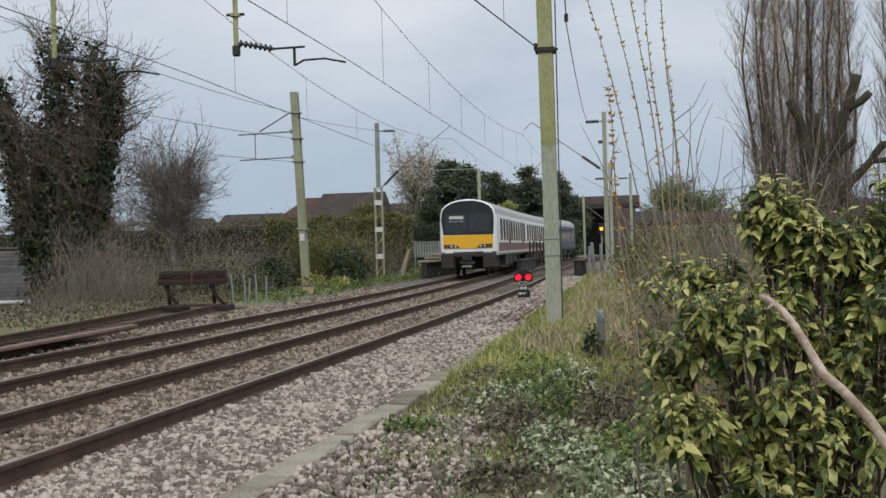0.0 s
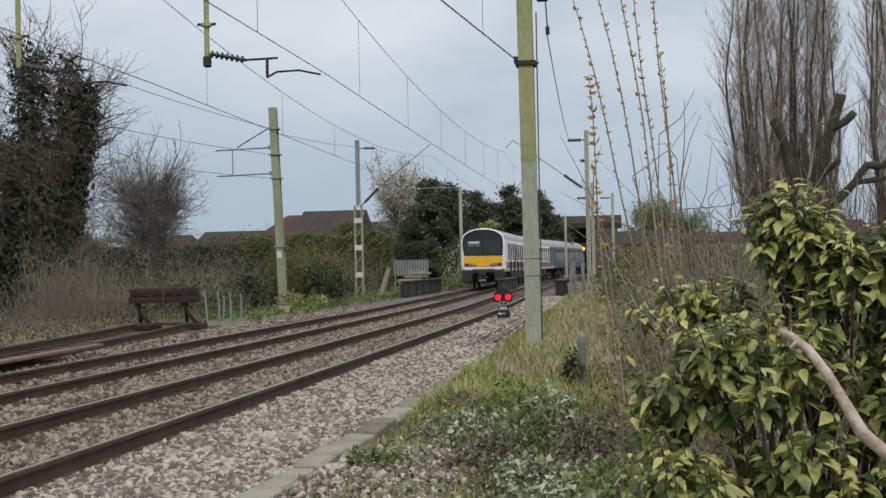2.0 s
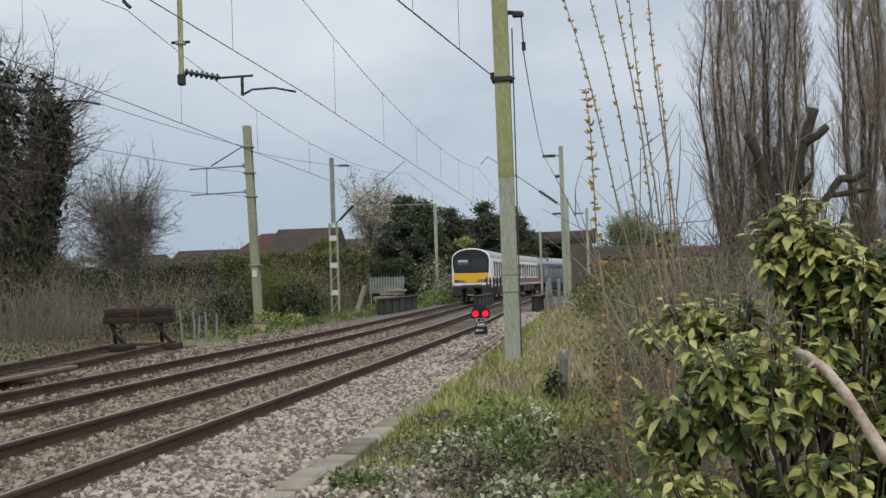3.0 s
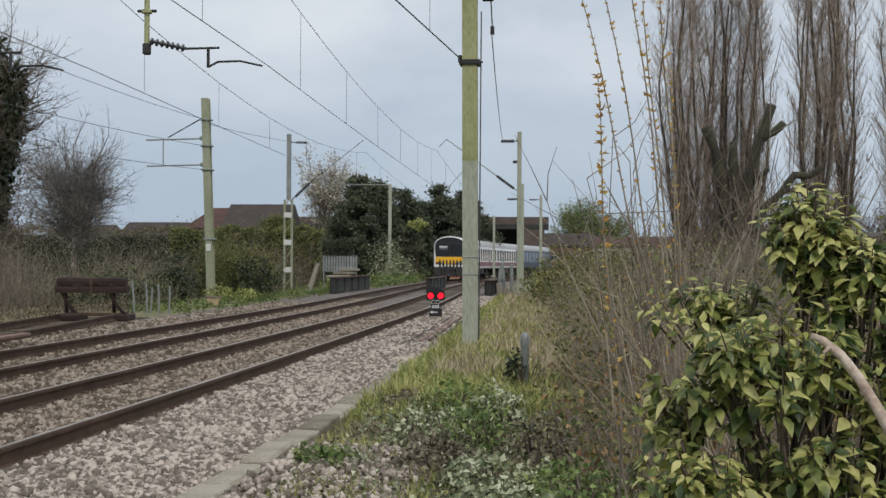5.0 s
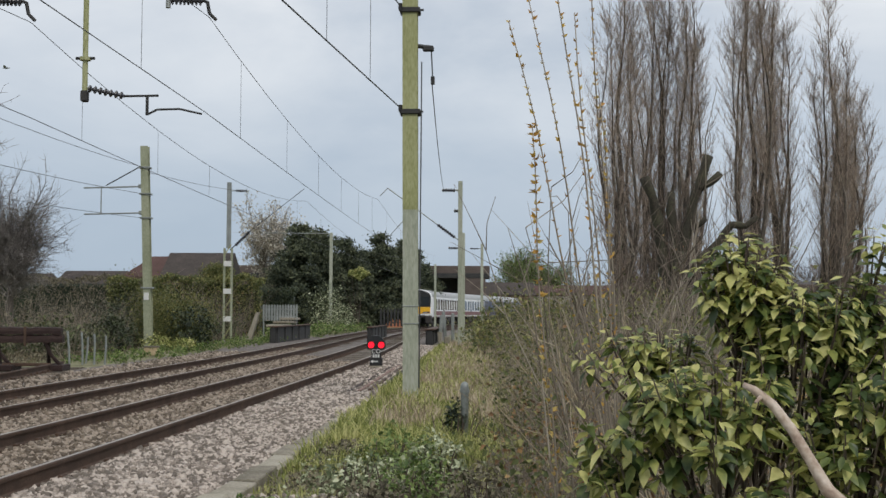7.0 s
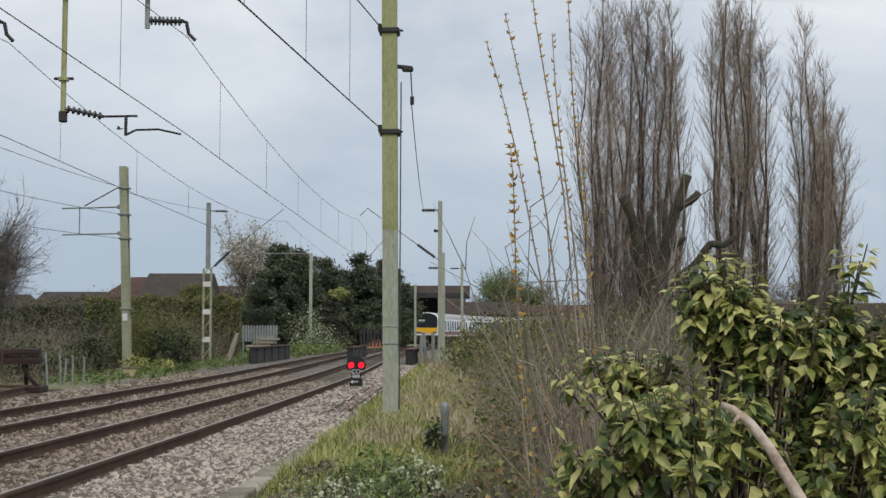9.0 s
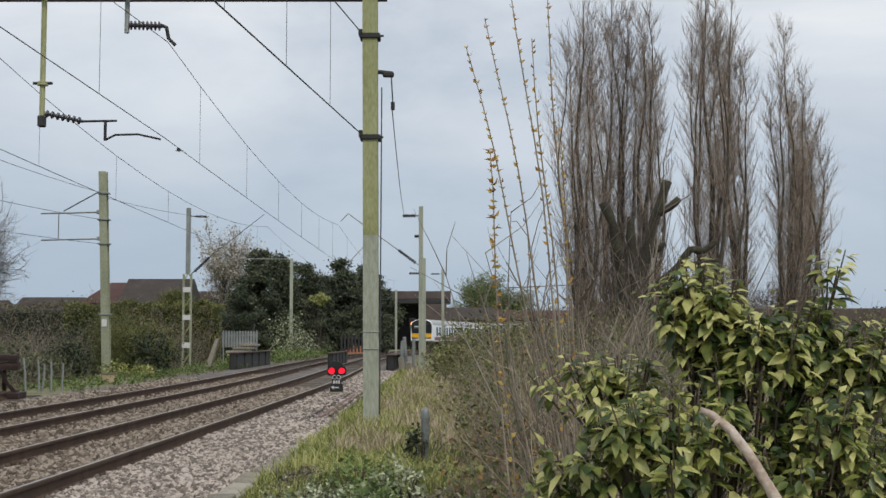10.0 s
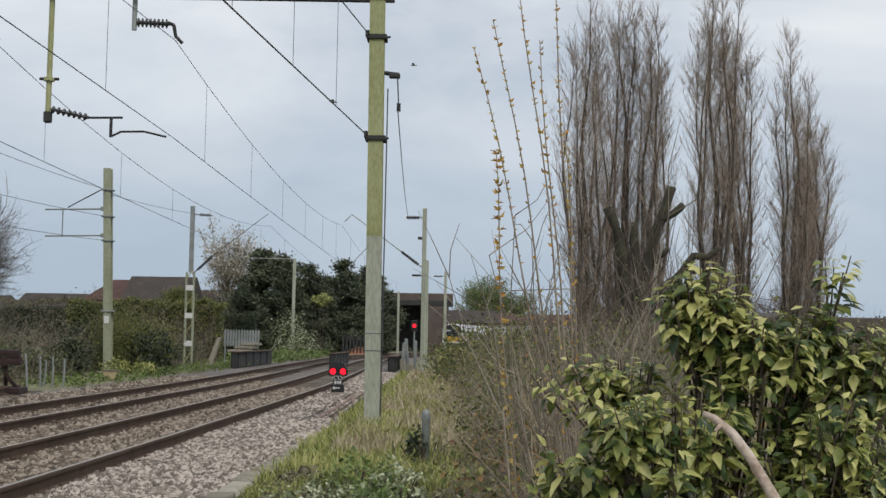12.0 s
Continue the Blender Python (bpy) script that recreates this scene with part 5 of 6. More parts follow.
# ---- grass, brambles and shrubs on the camera's side ----
def grass(name, label, x0, x1, y0, y1, n, h, seed, mat):
    rng = np.random.default_rng(seed)
    x, y = rng.uniform(x0, x1, n), y0 + (y1 - y0) * rng.random(n) ** 1.5
    keep = np.array([noise.noise((a * 0.9, b * 0.5, seed)) > -0.25 for a, b in zip(x, y)])
    x, y = x[keep], y[keep]
    n = len(x)
    z = np.array([ground_z(a, b) for a, b in zip(x, y)]) - 0.02
    clump = np.array([0.65 + 0.7 * (0.5 + noise.noise((a * 1.4, b * 0.8, seed + 3))) for a, b in zip(x, y)])
    hh = h * rng.uniform(0.35, 1.15, n) * clump
    lean = rng.normal(size=(n, 2)) * 0.35
    P0 = np.stack([x, y, z], 1)
    mid = P0 + np.stack([lean[:, 0] * hh * 0.3, lean[:, 1] * hh * 0.3, hh * 0.6], 1)
    tip = P0 + np.stack([lean[:, 0] * hh, lean[:, 1] * hh, hh * 0.95], 1)
    a = rng.uniform(0, math.pi, n)
    w = (0.0035 + 0.00045 * y)[:, None] * np.stack([np.cos(a), np.sin(a) * 0.5, 0 * a], 1)
    v = np.stack([P0 - w, P0 + w, mid + w * 0.7, mid - w * 0.7, tip], 1).reshape(-1, 3)
    base = np.arange(n)[:, None, None] * 5
    f = (base + np.array([[0, 1, 2], [0, 2, 3], [3, 2, 4]])[None]).reshape(-1, 3)
    ob = new(name, cloud_mesh(name, v, f, mat))
    tagged(ob, label, "grass", kind="stuff")


grass("verge_grass", "rough green grass beside the trackside path", -2.0, 0.45, 12.5, 62, 42000, 0.24, 200, GRASS)
grass("dry_grass", "straw-coloured dry grass on the verge", -1.5, 1.2, 16, 60, 8000, 0.36, 201, STRAW)
grass("patchy_grass", "short patchy grass beside the kerb", -2.1, 0.6, 8.0, 15, 6000, 0.1, 202, GRASS)
grass("field_grass", "rough grass under the trees", 1.0, 18, 18, 60, 14000, 0.35, 203, GRASS)

for i, (x, y, rx, rz) in enumerate(((-1.05, 11.0, 0.4, 0.22), (-0.85, 12.6, 0.45, 0.26), (-1.4, 12.9, 0.3, 0.16), (-0.4, 11.5, 0.3, 0.3), (-1.7, 9.6, 0.26, 0.1), (-0.8, 9.4, 0.34, 0.18), (-0.4, 8.5, 0.36, 0.16), (-0.55, 10.4, 0.34, 0.24), (-0.05, 9.6, 0.3, 0.26), (-0.3, 7.7, 0.34, 0.12), (0.2, 7.9, 0.36, 0.2), (-0.7, 7.3, 0.28, 0.08), (0.1, 7.0, 0.4, 0.12))):
    leafy_mass("ivy_mound", "low mound of grey-green ground ivy", [((x, y, ground_z(x, y) + rz * 0.45), (rx, rx * 1.1, rz))], 760, 0.05, (GREYGREEN, GREEN, SCRUB)[i % 3], 300 + i, category="ground ivy")
leafy_mass("post_ivy", "dark ivy growing round the pipe post", [((-0.33, 14.2, 0.28), (0.11, 0.12, 0.32))], 420, 0.055, IVY, 320)

thicket("leaf_litter", "dead stalks and straw lying on the soil", -2.0, 0.9, 5.5, 16.5, 0.1, 3600, 17000, 338, STRAW, SCRUB, 0.035, 1.6, 0.003)
thicket("ground_brambles", "low tangle of leaves and dead stems", -1.8, 0.9, 5.5, 14.0, 0.18, 500, 3600, 330, TWIGPALE, GREYGREEN, 0.04, 0.5, 0.0035)
thicket("bramble_thicket", "brown bramble tangle with russet leaves", 0.25, 3.6, 7.5, 16, 1.3, 1700, 2600, 331, TWIGPALE, RUSSET, 0.05, 0.3, 0.005, lambda x, y: min(1.0, 0.45 + (x - 0.2) * 0.55))
thicket("bramble_thicket", "olive-green bramble bank behind the verge", 0.35, 6.0, 15, 38, 2.2, 2300, 15000, 332, TWIGPALE, OLIVE, 0.065, 0.32, 0.0055, lambda x, y: min(1.0, 0.42 + (x - 0.3) * 0.5))
thicket("bramble_thicket", "dark tangled scrub under the poplars", 2.5, 17, 36, 52, 2.2, 1500, 9000, 333, TWIG, OLIVE, 0.12, 0.22, 0.011)
thicket("bare_saplings", "thin pale bare saplings", 0.85, 1.75, 9.5, 14, 2.6, 30, 0, 334, TWIGPALE, OLIVE, 0.05, 0.13, 0.011)
thicket("bare_saplings", "reddish bare saplings before the poplars", 1.9, 4.6, 18, 30, 3.3, 130, 60, 335, TWIG, RUSSET, 0.07, 0.13, 0.014)
thicket("bramble_leaves", "dull green bramble leaves low in the tangle", 0.2, 3.4, 8, 17, 0.95, 700, 7500, 339, TWIG, OLIVE, 0.05, 0.4, 0.004)


def leaning_stems():
    """Long pale stems that rise out of the tangle and lean over the verge, a few with buds."""
    rng = np.random.default_rng(340)
    holder = thing("dead_stems", "long pale dead stems leaning over the verge", "undergrowth", kind="stuff")
    segs, P = [], []
    for k in range(60):
        x, y = rng.uniform(0.7, 2.1), rng.uniform(6.5, 15)
        lean = -rng.uniform(0.15, 0.95) if k % 3 else rng.normal() * 0.2
        q, d = limb(segs, rng, (x, y, ground_z(x, y) - 0.05), (lean, rng.normal() * 0.25, 1), rng.uniform(1.1, 2.0), 0.0055, 7, 0.05, 0.01, 0.3)
        for m in range(4):
            limb(segs, rng, q[rng.integers(2, 7)], d + rng.normal(size=3) * 0.45, rng.uniform(0.25, 0.7), 0.003, 3, 0.08)
        if k % 6 == 0:
            P += [q[i] + rng.normal(size=3) * 0.03 for i in rng.integers(1, 5, 16)]
    stuff_part("stems", prisms(segs), STRAW, holder)
    n = len(P)
    L = 0.038 * rng.uniform(0.5, 1.5, n)
    stuff_part("withered_leaves", leaf_cards(np.array(P), unit(rng, n), unit(rng, n), L, L * 0.6), BUD, holder)


leaning_stems()
thicket("bramble_thicket", "olive scrub beyond the verge", -0.4, 7, 40, 75, 2.7, 1000, 13000, 337, TWIG, OLIVE, 0.13, 0.25, 0.01, lambda x, y: min(1.0, 0.5 + (x + 0.4) * 0.3))


def budding_shoots():
    """Slender shoots with yellow buds rising before the poplars."""
    rng = np.random.default_rng(400)
    sh = thing("budding_shrub", "slender upright shoots with yellow-orange buds", "shrub", at=pose(0, 0, 0))
    tips = ((0.05, 2.50, 0.36), (0.115, 2.62, 0.37), (0.18, 2.69, 0.39), (0.25, 2.53, 0.4), (0.3, 2.74, 0.42), (0.11, 2.17, 0.2), (0.33, 2.25, 0.42))
    for k, (tx, tz, bx) in enumerate(tips):
        y = 3.8 + 0.12 * math.sin(k * 2.1)
        pts, n = [], 16
        for i in range(n + 1):
            f = i / n
            z = 0.03 + f * (tz - 0.03)
            g = max(0.0, (z - 1.1) / (tz - 1.1)) ** (1.2 if k != 5 else 0.9)
            x = bx + (tx + 0.025 - bx) * g + 0.007 * math.sin(f * 16 + k) + 0.03 * (1 - f) * math.sin(k * 1.7)
            pts.append(Vector((x, y, z)))
        s = Shape()
        s.tube(pts, [0.006 * (1 - 0.72 * i / n) for i in range(n + 1)], 6)
        stem = part("shoot", s, TWIGPALE, sh, smooth=True)
        P, A = [], []
        for j in range(52):
            f = 0.5 + 0.5 * (j + rng.random()) / 52
            i = min(n - 1, int(f * n))
            p = pts[i].lerp(pts[i + 1], f * n - i)
            a = rng.uniform(0, 2 * math.pi)
            for m in range(1 if f < 0.8 else 2):
                P.append(p)
                A.append((math.cos(a + m * 2), math.sin(a + m * 2), 0.9))
        if k in (5,):
            P, A = P * 2, A + [(x * 1.3, y2 * 1.3, 0.4) for x, y2, _ in A]
        L = rng.uniform(0.008, 0.022, len(P)) * (1.25 if k == 5 else 1.0)
        stuff_part("bud_growth", leaf_cards(P, A, unit(rng, len(P)), L, L * 0.55), BUD, stem, "yellow-orange opening buds")
    segs = []
    for k in range(9):
        q, d = limb(segs, rng, (rng.uniform(0.34, 0.6), 3.7 + rng.uniform(0, 0.7), 0.02), (rng.normal() * 0.1 - 0.02, rng.normal() * 0.1, 1), rng.uniform(1.3, 2.1), 0.006, 6, 0.045)
        for m in range(3):
            limb(segs, rng, q[rng.integers(3, 7)], (rng.normal() * 0.35, rng.normal() * 0.3, 1), rng.uniform(0.2, 0.5), 0.003, 3, 0.07)
    stuff_part("bare_growth", prisms(segs), TWIGPALE, sh, "bare pale shoots")


budding_shoots()


def leafy_shrub():
    """The large broad-leaved shrub by the path."""
    rng = np.random.default_rng(500)
    sh = thing("leafy_shrub", "large shrub with drooping yellow-green pointed leaves", "shrub", at=pose(0, 0, 0))
    blobs = (
        ((0.66, 3.2, 1.70), (0.14, 0.16, 0.12), 420), ((0.80, 3.2, 1.56), (0.22, 0.24, 0.15), 700), ((0.41, 3.3, 1.52), (0.16, 0.16, 0.055), 260), ((0.53, 3.1, 1.34), (0.24, 0.26, 0.17), 760),
        ((0.97, 3.15, 1.32), (0.27, 0.3, 0.2), 760), ((1.08, 3.2, 1.55), (0.15, 0.2, 0.1), 300), ((1.0, 3.2, 1.78), (0.07, 0.08, 0.06), 45), ((0.9, 3.2, 1.62), (0.14, 0.16, 0.09), 260), ((0.31, 3.25, 1.22), (0.13, 0.16, 0.1), 260), ((0.36, 3.05, 1.06), (0.2, 0.2, 0.12), 420),
        ((0.75, 3.1, 1.06), (0.4, 0.28, 0.2), 640), ((0.6, 3.1, 0.75), (0.42, 0.35, 0.28), 500), ((1.2, 3.2, 1.0), (0.3, 0.3, 0.4), 400), ((1.3, 3.25, 1.42), (0.2, 0.2, 0.16), 260),
    )
    base = np.array((0.75, 3.3, 0.0))
    stems, places, axes, faces, sizes = [], [], [], [], []
    for (cx, cy, cz), rad, n in blobs:
        c, rad = np.array((cx, cy, cz)), np.array(rad)
        k = max(4, n // 9)
        u = unit(rng, k)
        u[:, 1] = -np.abs(u[:, 1]) * 0.9 + 0.15 * rng.random(k)
        u[:, 2] = np.where(u[:, 2] < -0.35, -u[:, 2], u[:, 2])
        lump = 0.72 + 0.3 * np.sin(u[:, 0] * 6 + cx * 9) * np.cos(u[:, 2] * 5 + cz * 7) + 0.25 * rng.random(k)
        ends = c + u * rad * lump[:, None]
        for e, out in zip(ends, u):
            way = (e - base) * np.array((0.5, 0.5, 0.5)) + out * 0.35
            way = way / np.linalg.norm(way)
            root = e - way * rng.uniform(0.14, 0.26)
            stems.append((*root, *e, 0.004, 0.0018))
            if rng.random() < 0.25:
                stems.append((*(base + rng.normal(size=3) * np.array((0.12, 0.1, 0))), *root, 0.009, 0.004))
            m = rng.integers(8, 14)
            f = rng.random(m) ** 0.7
            spin = rng.uniform(0, 2 * math.pi, m)
            a1 = np.cross(way, (0.3, 0.2, 0.9))
            a1 /= np.linalg.norm(a1)
            a2 = np.cross(way, a1)
            ring = np.cos(spin)[:, None] * a1 + np.sin(spin)[:, None] * a2
            p = root + (e - root) * (0.35 + 0.65 * f)[:, None] + ring * 0.012
            places.append(p)
            axes.append(ring * 0.95 + way * 0.5 * f[:, None] + np.array((0, -0.1, -0.42)) + rng.normal(size=(m, 3)) * 0.3)
            faces.append(ring * 0.3 + way * 0.5 + np.array((0, -0.25, 0.8)) + rng.normal(size=(m, 3)) * 0.3)
            sizes.append((0.028 + 0.03 * (1 - f)) * rng.uniform(0.8, 1.4))
    P, A, F, L = np.concatenate(places), np.concatenate(axes), np.concatenate(faces), np.concatenate(sizes)
    W = L * rng.uniform(0.44, 0.62, len(P))
    # the leaves nearest the path are parts of their own
    order = np.argsort(P[:, 1] - 0.25 * P[:, 2])
    single, rest = order[:300], order[300:]
    stuff_part("stem_growth", prisms(stems), TWIG, sh)
    stuff_part("foliage", ovate_leaves(P[rest], A[rest], F[rest], L[rest], W[rest], 0.25, 0.25), SHRUBLEAF, sh)
    protos = []
    for k in range(5):
        v, f = ovate_leaves([(0, 0, 0)], [(0, 1, 0)], [(0, 0, 1)], [0.046], [0.018 + 0.0015 * k], 0.15 + 0.05 * k, 0.12 + 0.05 * k)
        protos.append(cloud_mesh("leaf", v, f, SHRUBLEAF_ONE))
    for n, i in enumerate(single):
        ob = new("leaf", protos[n % 5])
        a = Vector(A[i]).normalized()
        sx = a.cross(Vector(F[i])).normalized()
        up = sx.cross(a)
        m = Matrix((sx, a, up)).transposed().to_4x4()
        k = L[i] / 0.046
        ob.parent, ob.matrix_basis = sh, Matrix.Translation(P[i]) @ m @ Matrix.Diagonal((k, k, k, 1))


leafy_shrub()


def cut_branch():
    b = thing("bare_branch", "thick pale barkless branch lying across the shrub", "branch")
    pts = [(0.555, 2.70, 1.45), (0.575, 2.69, 1.44), (0.61, 2.67, 1.41), (0.645, 2.65, 1.36), (0.675, 2.62, 1.30), (0.705, 2.6, 1.24), (0.75, 2.58, 1.2), (0.81, 2.56, 1.13), (0.9, 2.55, 0.98), (1.0, 2.55, 0.75), (1.05, 2.6, 0.05)]
    rad = [0.006, 0.009, 0.0105, 0.011, 0.0115, 0.0145, 0.013, 0.0135, 0.015, 0.018, 0.022]
    s = Shape()
    s.tube([Vector(p) for p in pts], rad, 10)
    part("wood", s, CUTWOOD, b, smooth=True)
    s = Shape()
    s.tube([(0.585, 2.67, 1.425), (0.57, 2.655, 1.415)], [0.005, 0.003], 6)
    part("snag", s, CUTWOOD, b)


cut_branch()


# ---- built things beside the line ----
BRICK = surface("red_brick", [(0.12, 0.075, 0.06), (0.18, 0.115, 0.092), (0.25, 0.165, 0.135)], 0.9, fine=18, coarse=1.5, bump=0.3)
ROOFTILE = surface("roof_tile_brown", [(0.03, 0.025, 0.022), (0.052, 0.042, 0.037), (0.08, 0.065, 0.057)], 0.9, fine=9, coarse=0.8, bump=0.3, depth=0.03)
REDTILE = surface("roof_tile_red", [(0.05, 0.027, 0.024), (0.08, 0.042, 0.036), (0.11, 0.062, 0.052)], 0.9, fine=9, coarse=0.8, bump=0.3, depth=0.03)
SLATE = surface("roof_tile_grey", [(0.04, 0.038, 0.038), (0.075, 0.07, 0.07), (0.13, 0.122, 0.118)], 0.85, fine=20, coarse=1.2, bump=0.3, vary=0.2)
RENDERED = surface("pale_render", [(0.45, 0.41, 0.36), (0.58, 0.54, 0.48)], 0.9, fine=15, coarse=0.6, bump=0.1)
# brick for bridge and yard wall, darkened so its colour carries their shade
SHADEBRICK = surface("shaded_brick", [(0.06, 0.045, 0.04), (0.1, 0.078, 0.068), (0.14, 0.11, 0.1)], 0.9, fine=12, coarse=0.7, bump=0.3)
ORANGE = surface("orange_panel", [(0.42, 0.16, 0.09), (0.5, 0.21, 0.12)], 0.8, fine=10, coarse=1, bump=0.1)


def house(x, y, z, w, d, eave, ridge, wall_mat, roof_mat, label, hip=0.0, name="house", turn=0.0):
    h = thing(name, label, "house", at=pose(x, y, z, 0, 0, turn))
    s = Shape()
    s.box((0, 0, eave / 2), (w, d, eave), 0.02)
    part("wall", s, wall_mat, h)
    s = Shape()
    o = 0.3
    hw, hd = w / 2 + o, d / 2 + o
    for k in range(2):
        dz = -0.12 * k
        s.add([(-hw, -hd, eave + dz), (hw, -hd, eave + dz), (hw, hd, eave + dz), (-hw, hd, eave + dz), (-hw + hip, 0, ridge + dz), (hw - hip, 0, ridge + dz)],
              [(0, 1, 5, 4), (2, 3, 4, 5), (1, 2, 5), (3, 0, 4)] if k == 0 else [(4, 5, 1, 0), (5, 4, 3, 2), (5, 2, 1), (4, 0, 3)])
    part("roof", s, roof_mat, h)
    n = max(2, int(w / 3.2))
    for i in range(n):
        xx = -w / 2 + w * (i + 0.5) / n
        s = Shape()
        s.box((xx, -d / 2 - 0.01, eave * 0.55), (1.3, 0.1, 1.1), 0.01)
        win = part("window", s, WHITEPAINT, h, "white-framed window")
        for sx in (-0.31, 0.31):
            s = Shape()
            s.box((xx + sx, -d / 2 - 0.05, eave * 0.55), (0.54, 0.05, 0.95), 0.005)
            part("pane", s, GLASS, win)
    return h


house(-34.6, 133, 0, 6.2, 7, 5.3, 7.6, BRICK, REDTILE, "red-roofed house behind the hedge", 2.4, "house", 0)
house(-30.0, 132, 0, 6.6, 8, 5.1, 7.95, BRICK, ROOFTILE, "house with dark brown tiled roof", 0.1, "house", 0)
house(-47, 150, 0, 9, 8, 4.0, 6.6, BRICK, ROOFTILE, "distant red-roofed house above gardens", 1.0)
house(-58, 155, 0, 9, 8, 4.0, 6.4, BRICK, ROOFTILE, "distant brown-roofed house above gardens", 1.0)
house(-70, 150, 0, 9, 8, 4.0, 6.5, BRICK, ROOFTILE, "distant brown-roofed house above gardens", 1.0)
house(4.6, 232, 0, 9.5, 8, 5.0, 7.4, BRICK, ROOFTILE, "low house with brown roof beyond the line", 0.3)
house(18.5, 238, 0, 19, 9, 5.0, 7.0, RENDERED, REDTILE, "pale rendered building with long red roof", 0.2, "outbuilding", 0)
house(22, 90, 0, 9, 6, 3.0, 4.0, BRICK, SLATE, "low red-brick yard building", 0.2, "outbuilding", 0)
house(13, 84, 0, 6, 5, 3.2, 4.1, BRICK, REDTILE, "red-brick shed behind the poplars", 0.2, "outbuilding", 0)


def bungalow():
    """Low house below the bank, its tiled roof towards the line."""
    b = thing("bungalow", "white bungalow with courses of grey roof tiles", "house", at=pose(-29.7, 49.5, -2.6, 0, 0, 4))
    s = Shape()
    s.box((0, 3.2, 1.25), (11.0, 6.2, 2.5), 0.03)
    part("wall", s, RENDERED, b, "white rendered wall")
    courses = 13
    tile = Shape().box((0, 0, 0), (11.6, 0.36, 0.035), 0.006)
    me = mesh_of("tile_course", tile, SLATE)
    s = Shape()
    s.add([(-5.7, -0.35, 2.45), (5.7, -0.35, 2.45), (5.7, 3.2, 4.65), (-5.7, 3.2, 4.65), (5.7, 6.7, 2.45), (-5.7, 6.7, 2.45)], [(0, 1, 2, 3), (3, 2, 4, 5), (0, 3, 5), (1, 4, 2)])
    roof = part("roof", s, SLATE, b)
    for i in range(courses):
        f = (i + 0.5) / courses
        ob = new("tile_course", me)
        ob.parent, ob.matrix_basis = roof, pose(0, -0.35 + 3.55 * f, 2.5 + 2.2 * f, 29, 0, 0)
    s = Shape()
    s.box((0, 3.2, 4.76), (11.6, 0.3, 0.14), 0.05)
    part("ridge", s, SLATE, roof)
    s = Shape()
    s.box((0, -0.42, 2.42), (11.6, 0.12, 0.14), 0.03)
    part("gutter", s, WHITEPAINT, b, "white gutter")
    for xx in (1.2, 4.2):
        s = Shape()
        s.box((xx, 0.08, 1.5), (1.7, 0.12, 1.2), 0.01)
        win = part("window", s, WHITEPAINT, b, "white-framed window")
        for sx in (-0.4, 0.4):
            s = Shape()
            s.box((xx + sx, 0.02, 1.5), (0.68, 0.04, 1.02), 0.005)
            part("pane", s, GLASS, win)


bungalow()


def road_bridge():
    """Brick overbridge with a dark opening, its deck beyond the curve."""
    b = thing("road_bridge", "road bridge of shade-darkened brick with a deep opening", "bridge", at=pose(0, 182, 0))
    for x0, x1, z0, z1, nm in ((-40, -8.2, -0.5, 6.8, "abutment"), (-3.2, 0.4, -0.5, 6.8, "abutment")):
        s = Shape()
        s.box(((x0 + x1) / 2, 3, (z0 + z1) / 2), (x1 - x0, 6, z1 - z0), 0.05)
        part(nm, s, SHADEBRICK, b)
    s = Shape()
    s.box((-19.5, 3, 7.1), (41, 6.2, 0.7), 0.04)
    part("deck", s, DARKSTEEL, b, "dark steel deck girder")
    s = Shape()
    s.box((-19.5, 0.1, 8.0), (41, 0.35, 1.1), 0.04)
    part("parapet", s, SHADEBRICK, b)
    # dark sheet across the opening's far end, standing in for the shade inside
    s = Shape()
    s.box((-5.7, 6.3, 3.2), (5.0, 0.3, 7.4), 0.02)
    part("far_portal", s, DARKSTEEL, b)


road_bridge()


def girder(x, y0, y1, h, w, label):
    """A plate girder of the underbridge, with palings on a stepped top."""
    g = thing("bridge_girder", label, "bridge girder", "girders of the underbridge", at=pose(x, y0, 0))
    L = y1 - y0
    s = Shape()
    s.box((0, L / 2, h / 2), (w * 0.6, L, h), 0.02)
    part("web", s, DARKSTEEL, g, "black riveted web plate")
    s = Shape()
    s.box((0, L / 2, h + 0.03), (w, L + 0.1, 0.06), 0.01)
    part("flange", s, RUST, g)
    for i in range(5):
        s = Shape()
        s.box((0, L * (i + 0.1) / 5, h / 2), (w * 0.85, 0.04, h - 0.05), 0.005)
        part("stiffener", s, DARKSTEEL, g)
    return g


girder(-11.0, 65, 78, 0.82, 0.5, "black steel girder on the outer side of underbridge")
girder(-6.2, 68, 79, 0.78, 0.34, "dark steel girder between the two tracks")
girder(-2.65, 62, 73, 0.75, 0.5, "grey steel girder beside the near track")


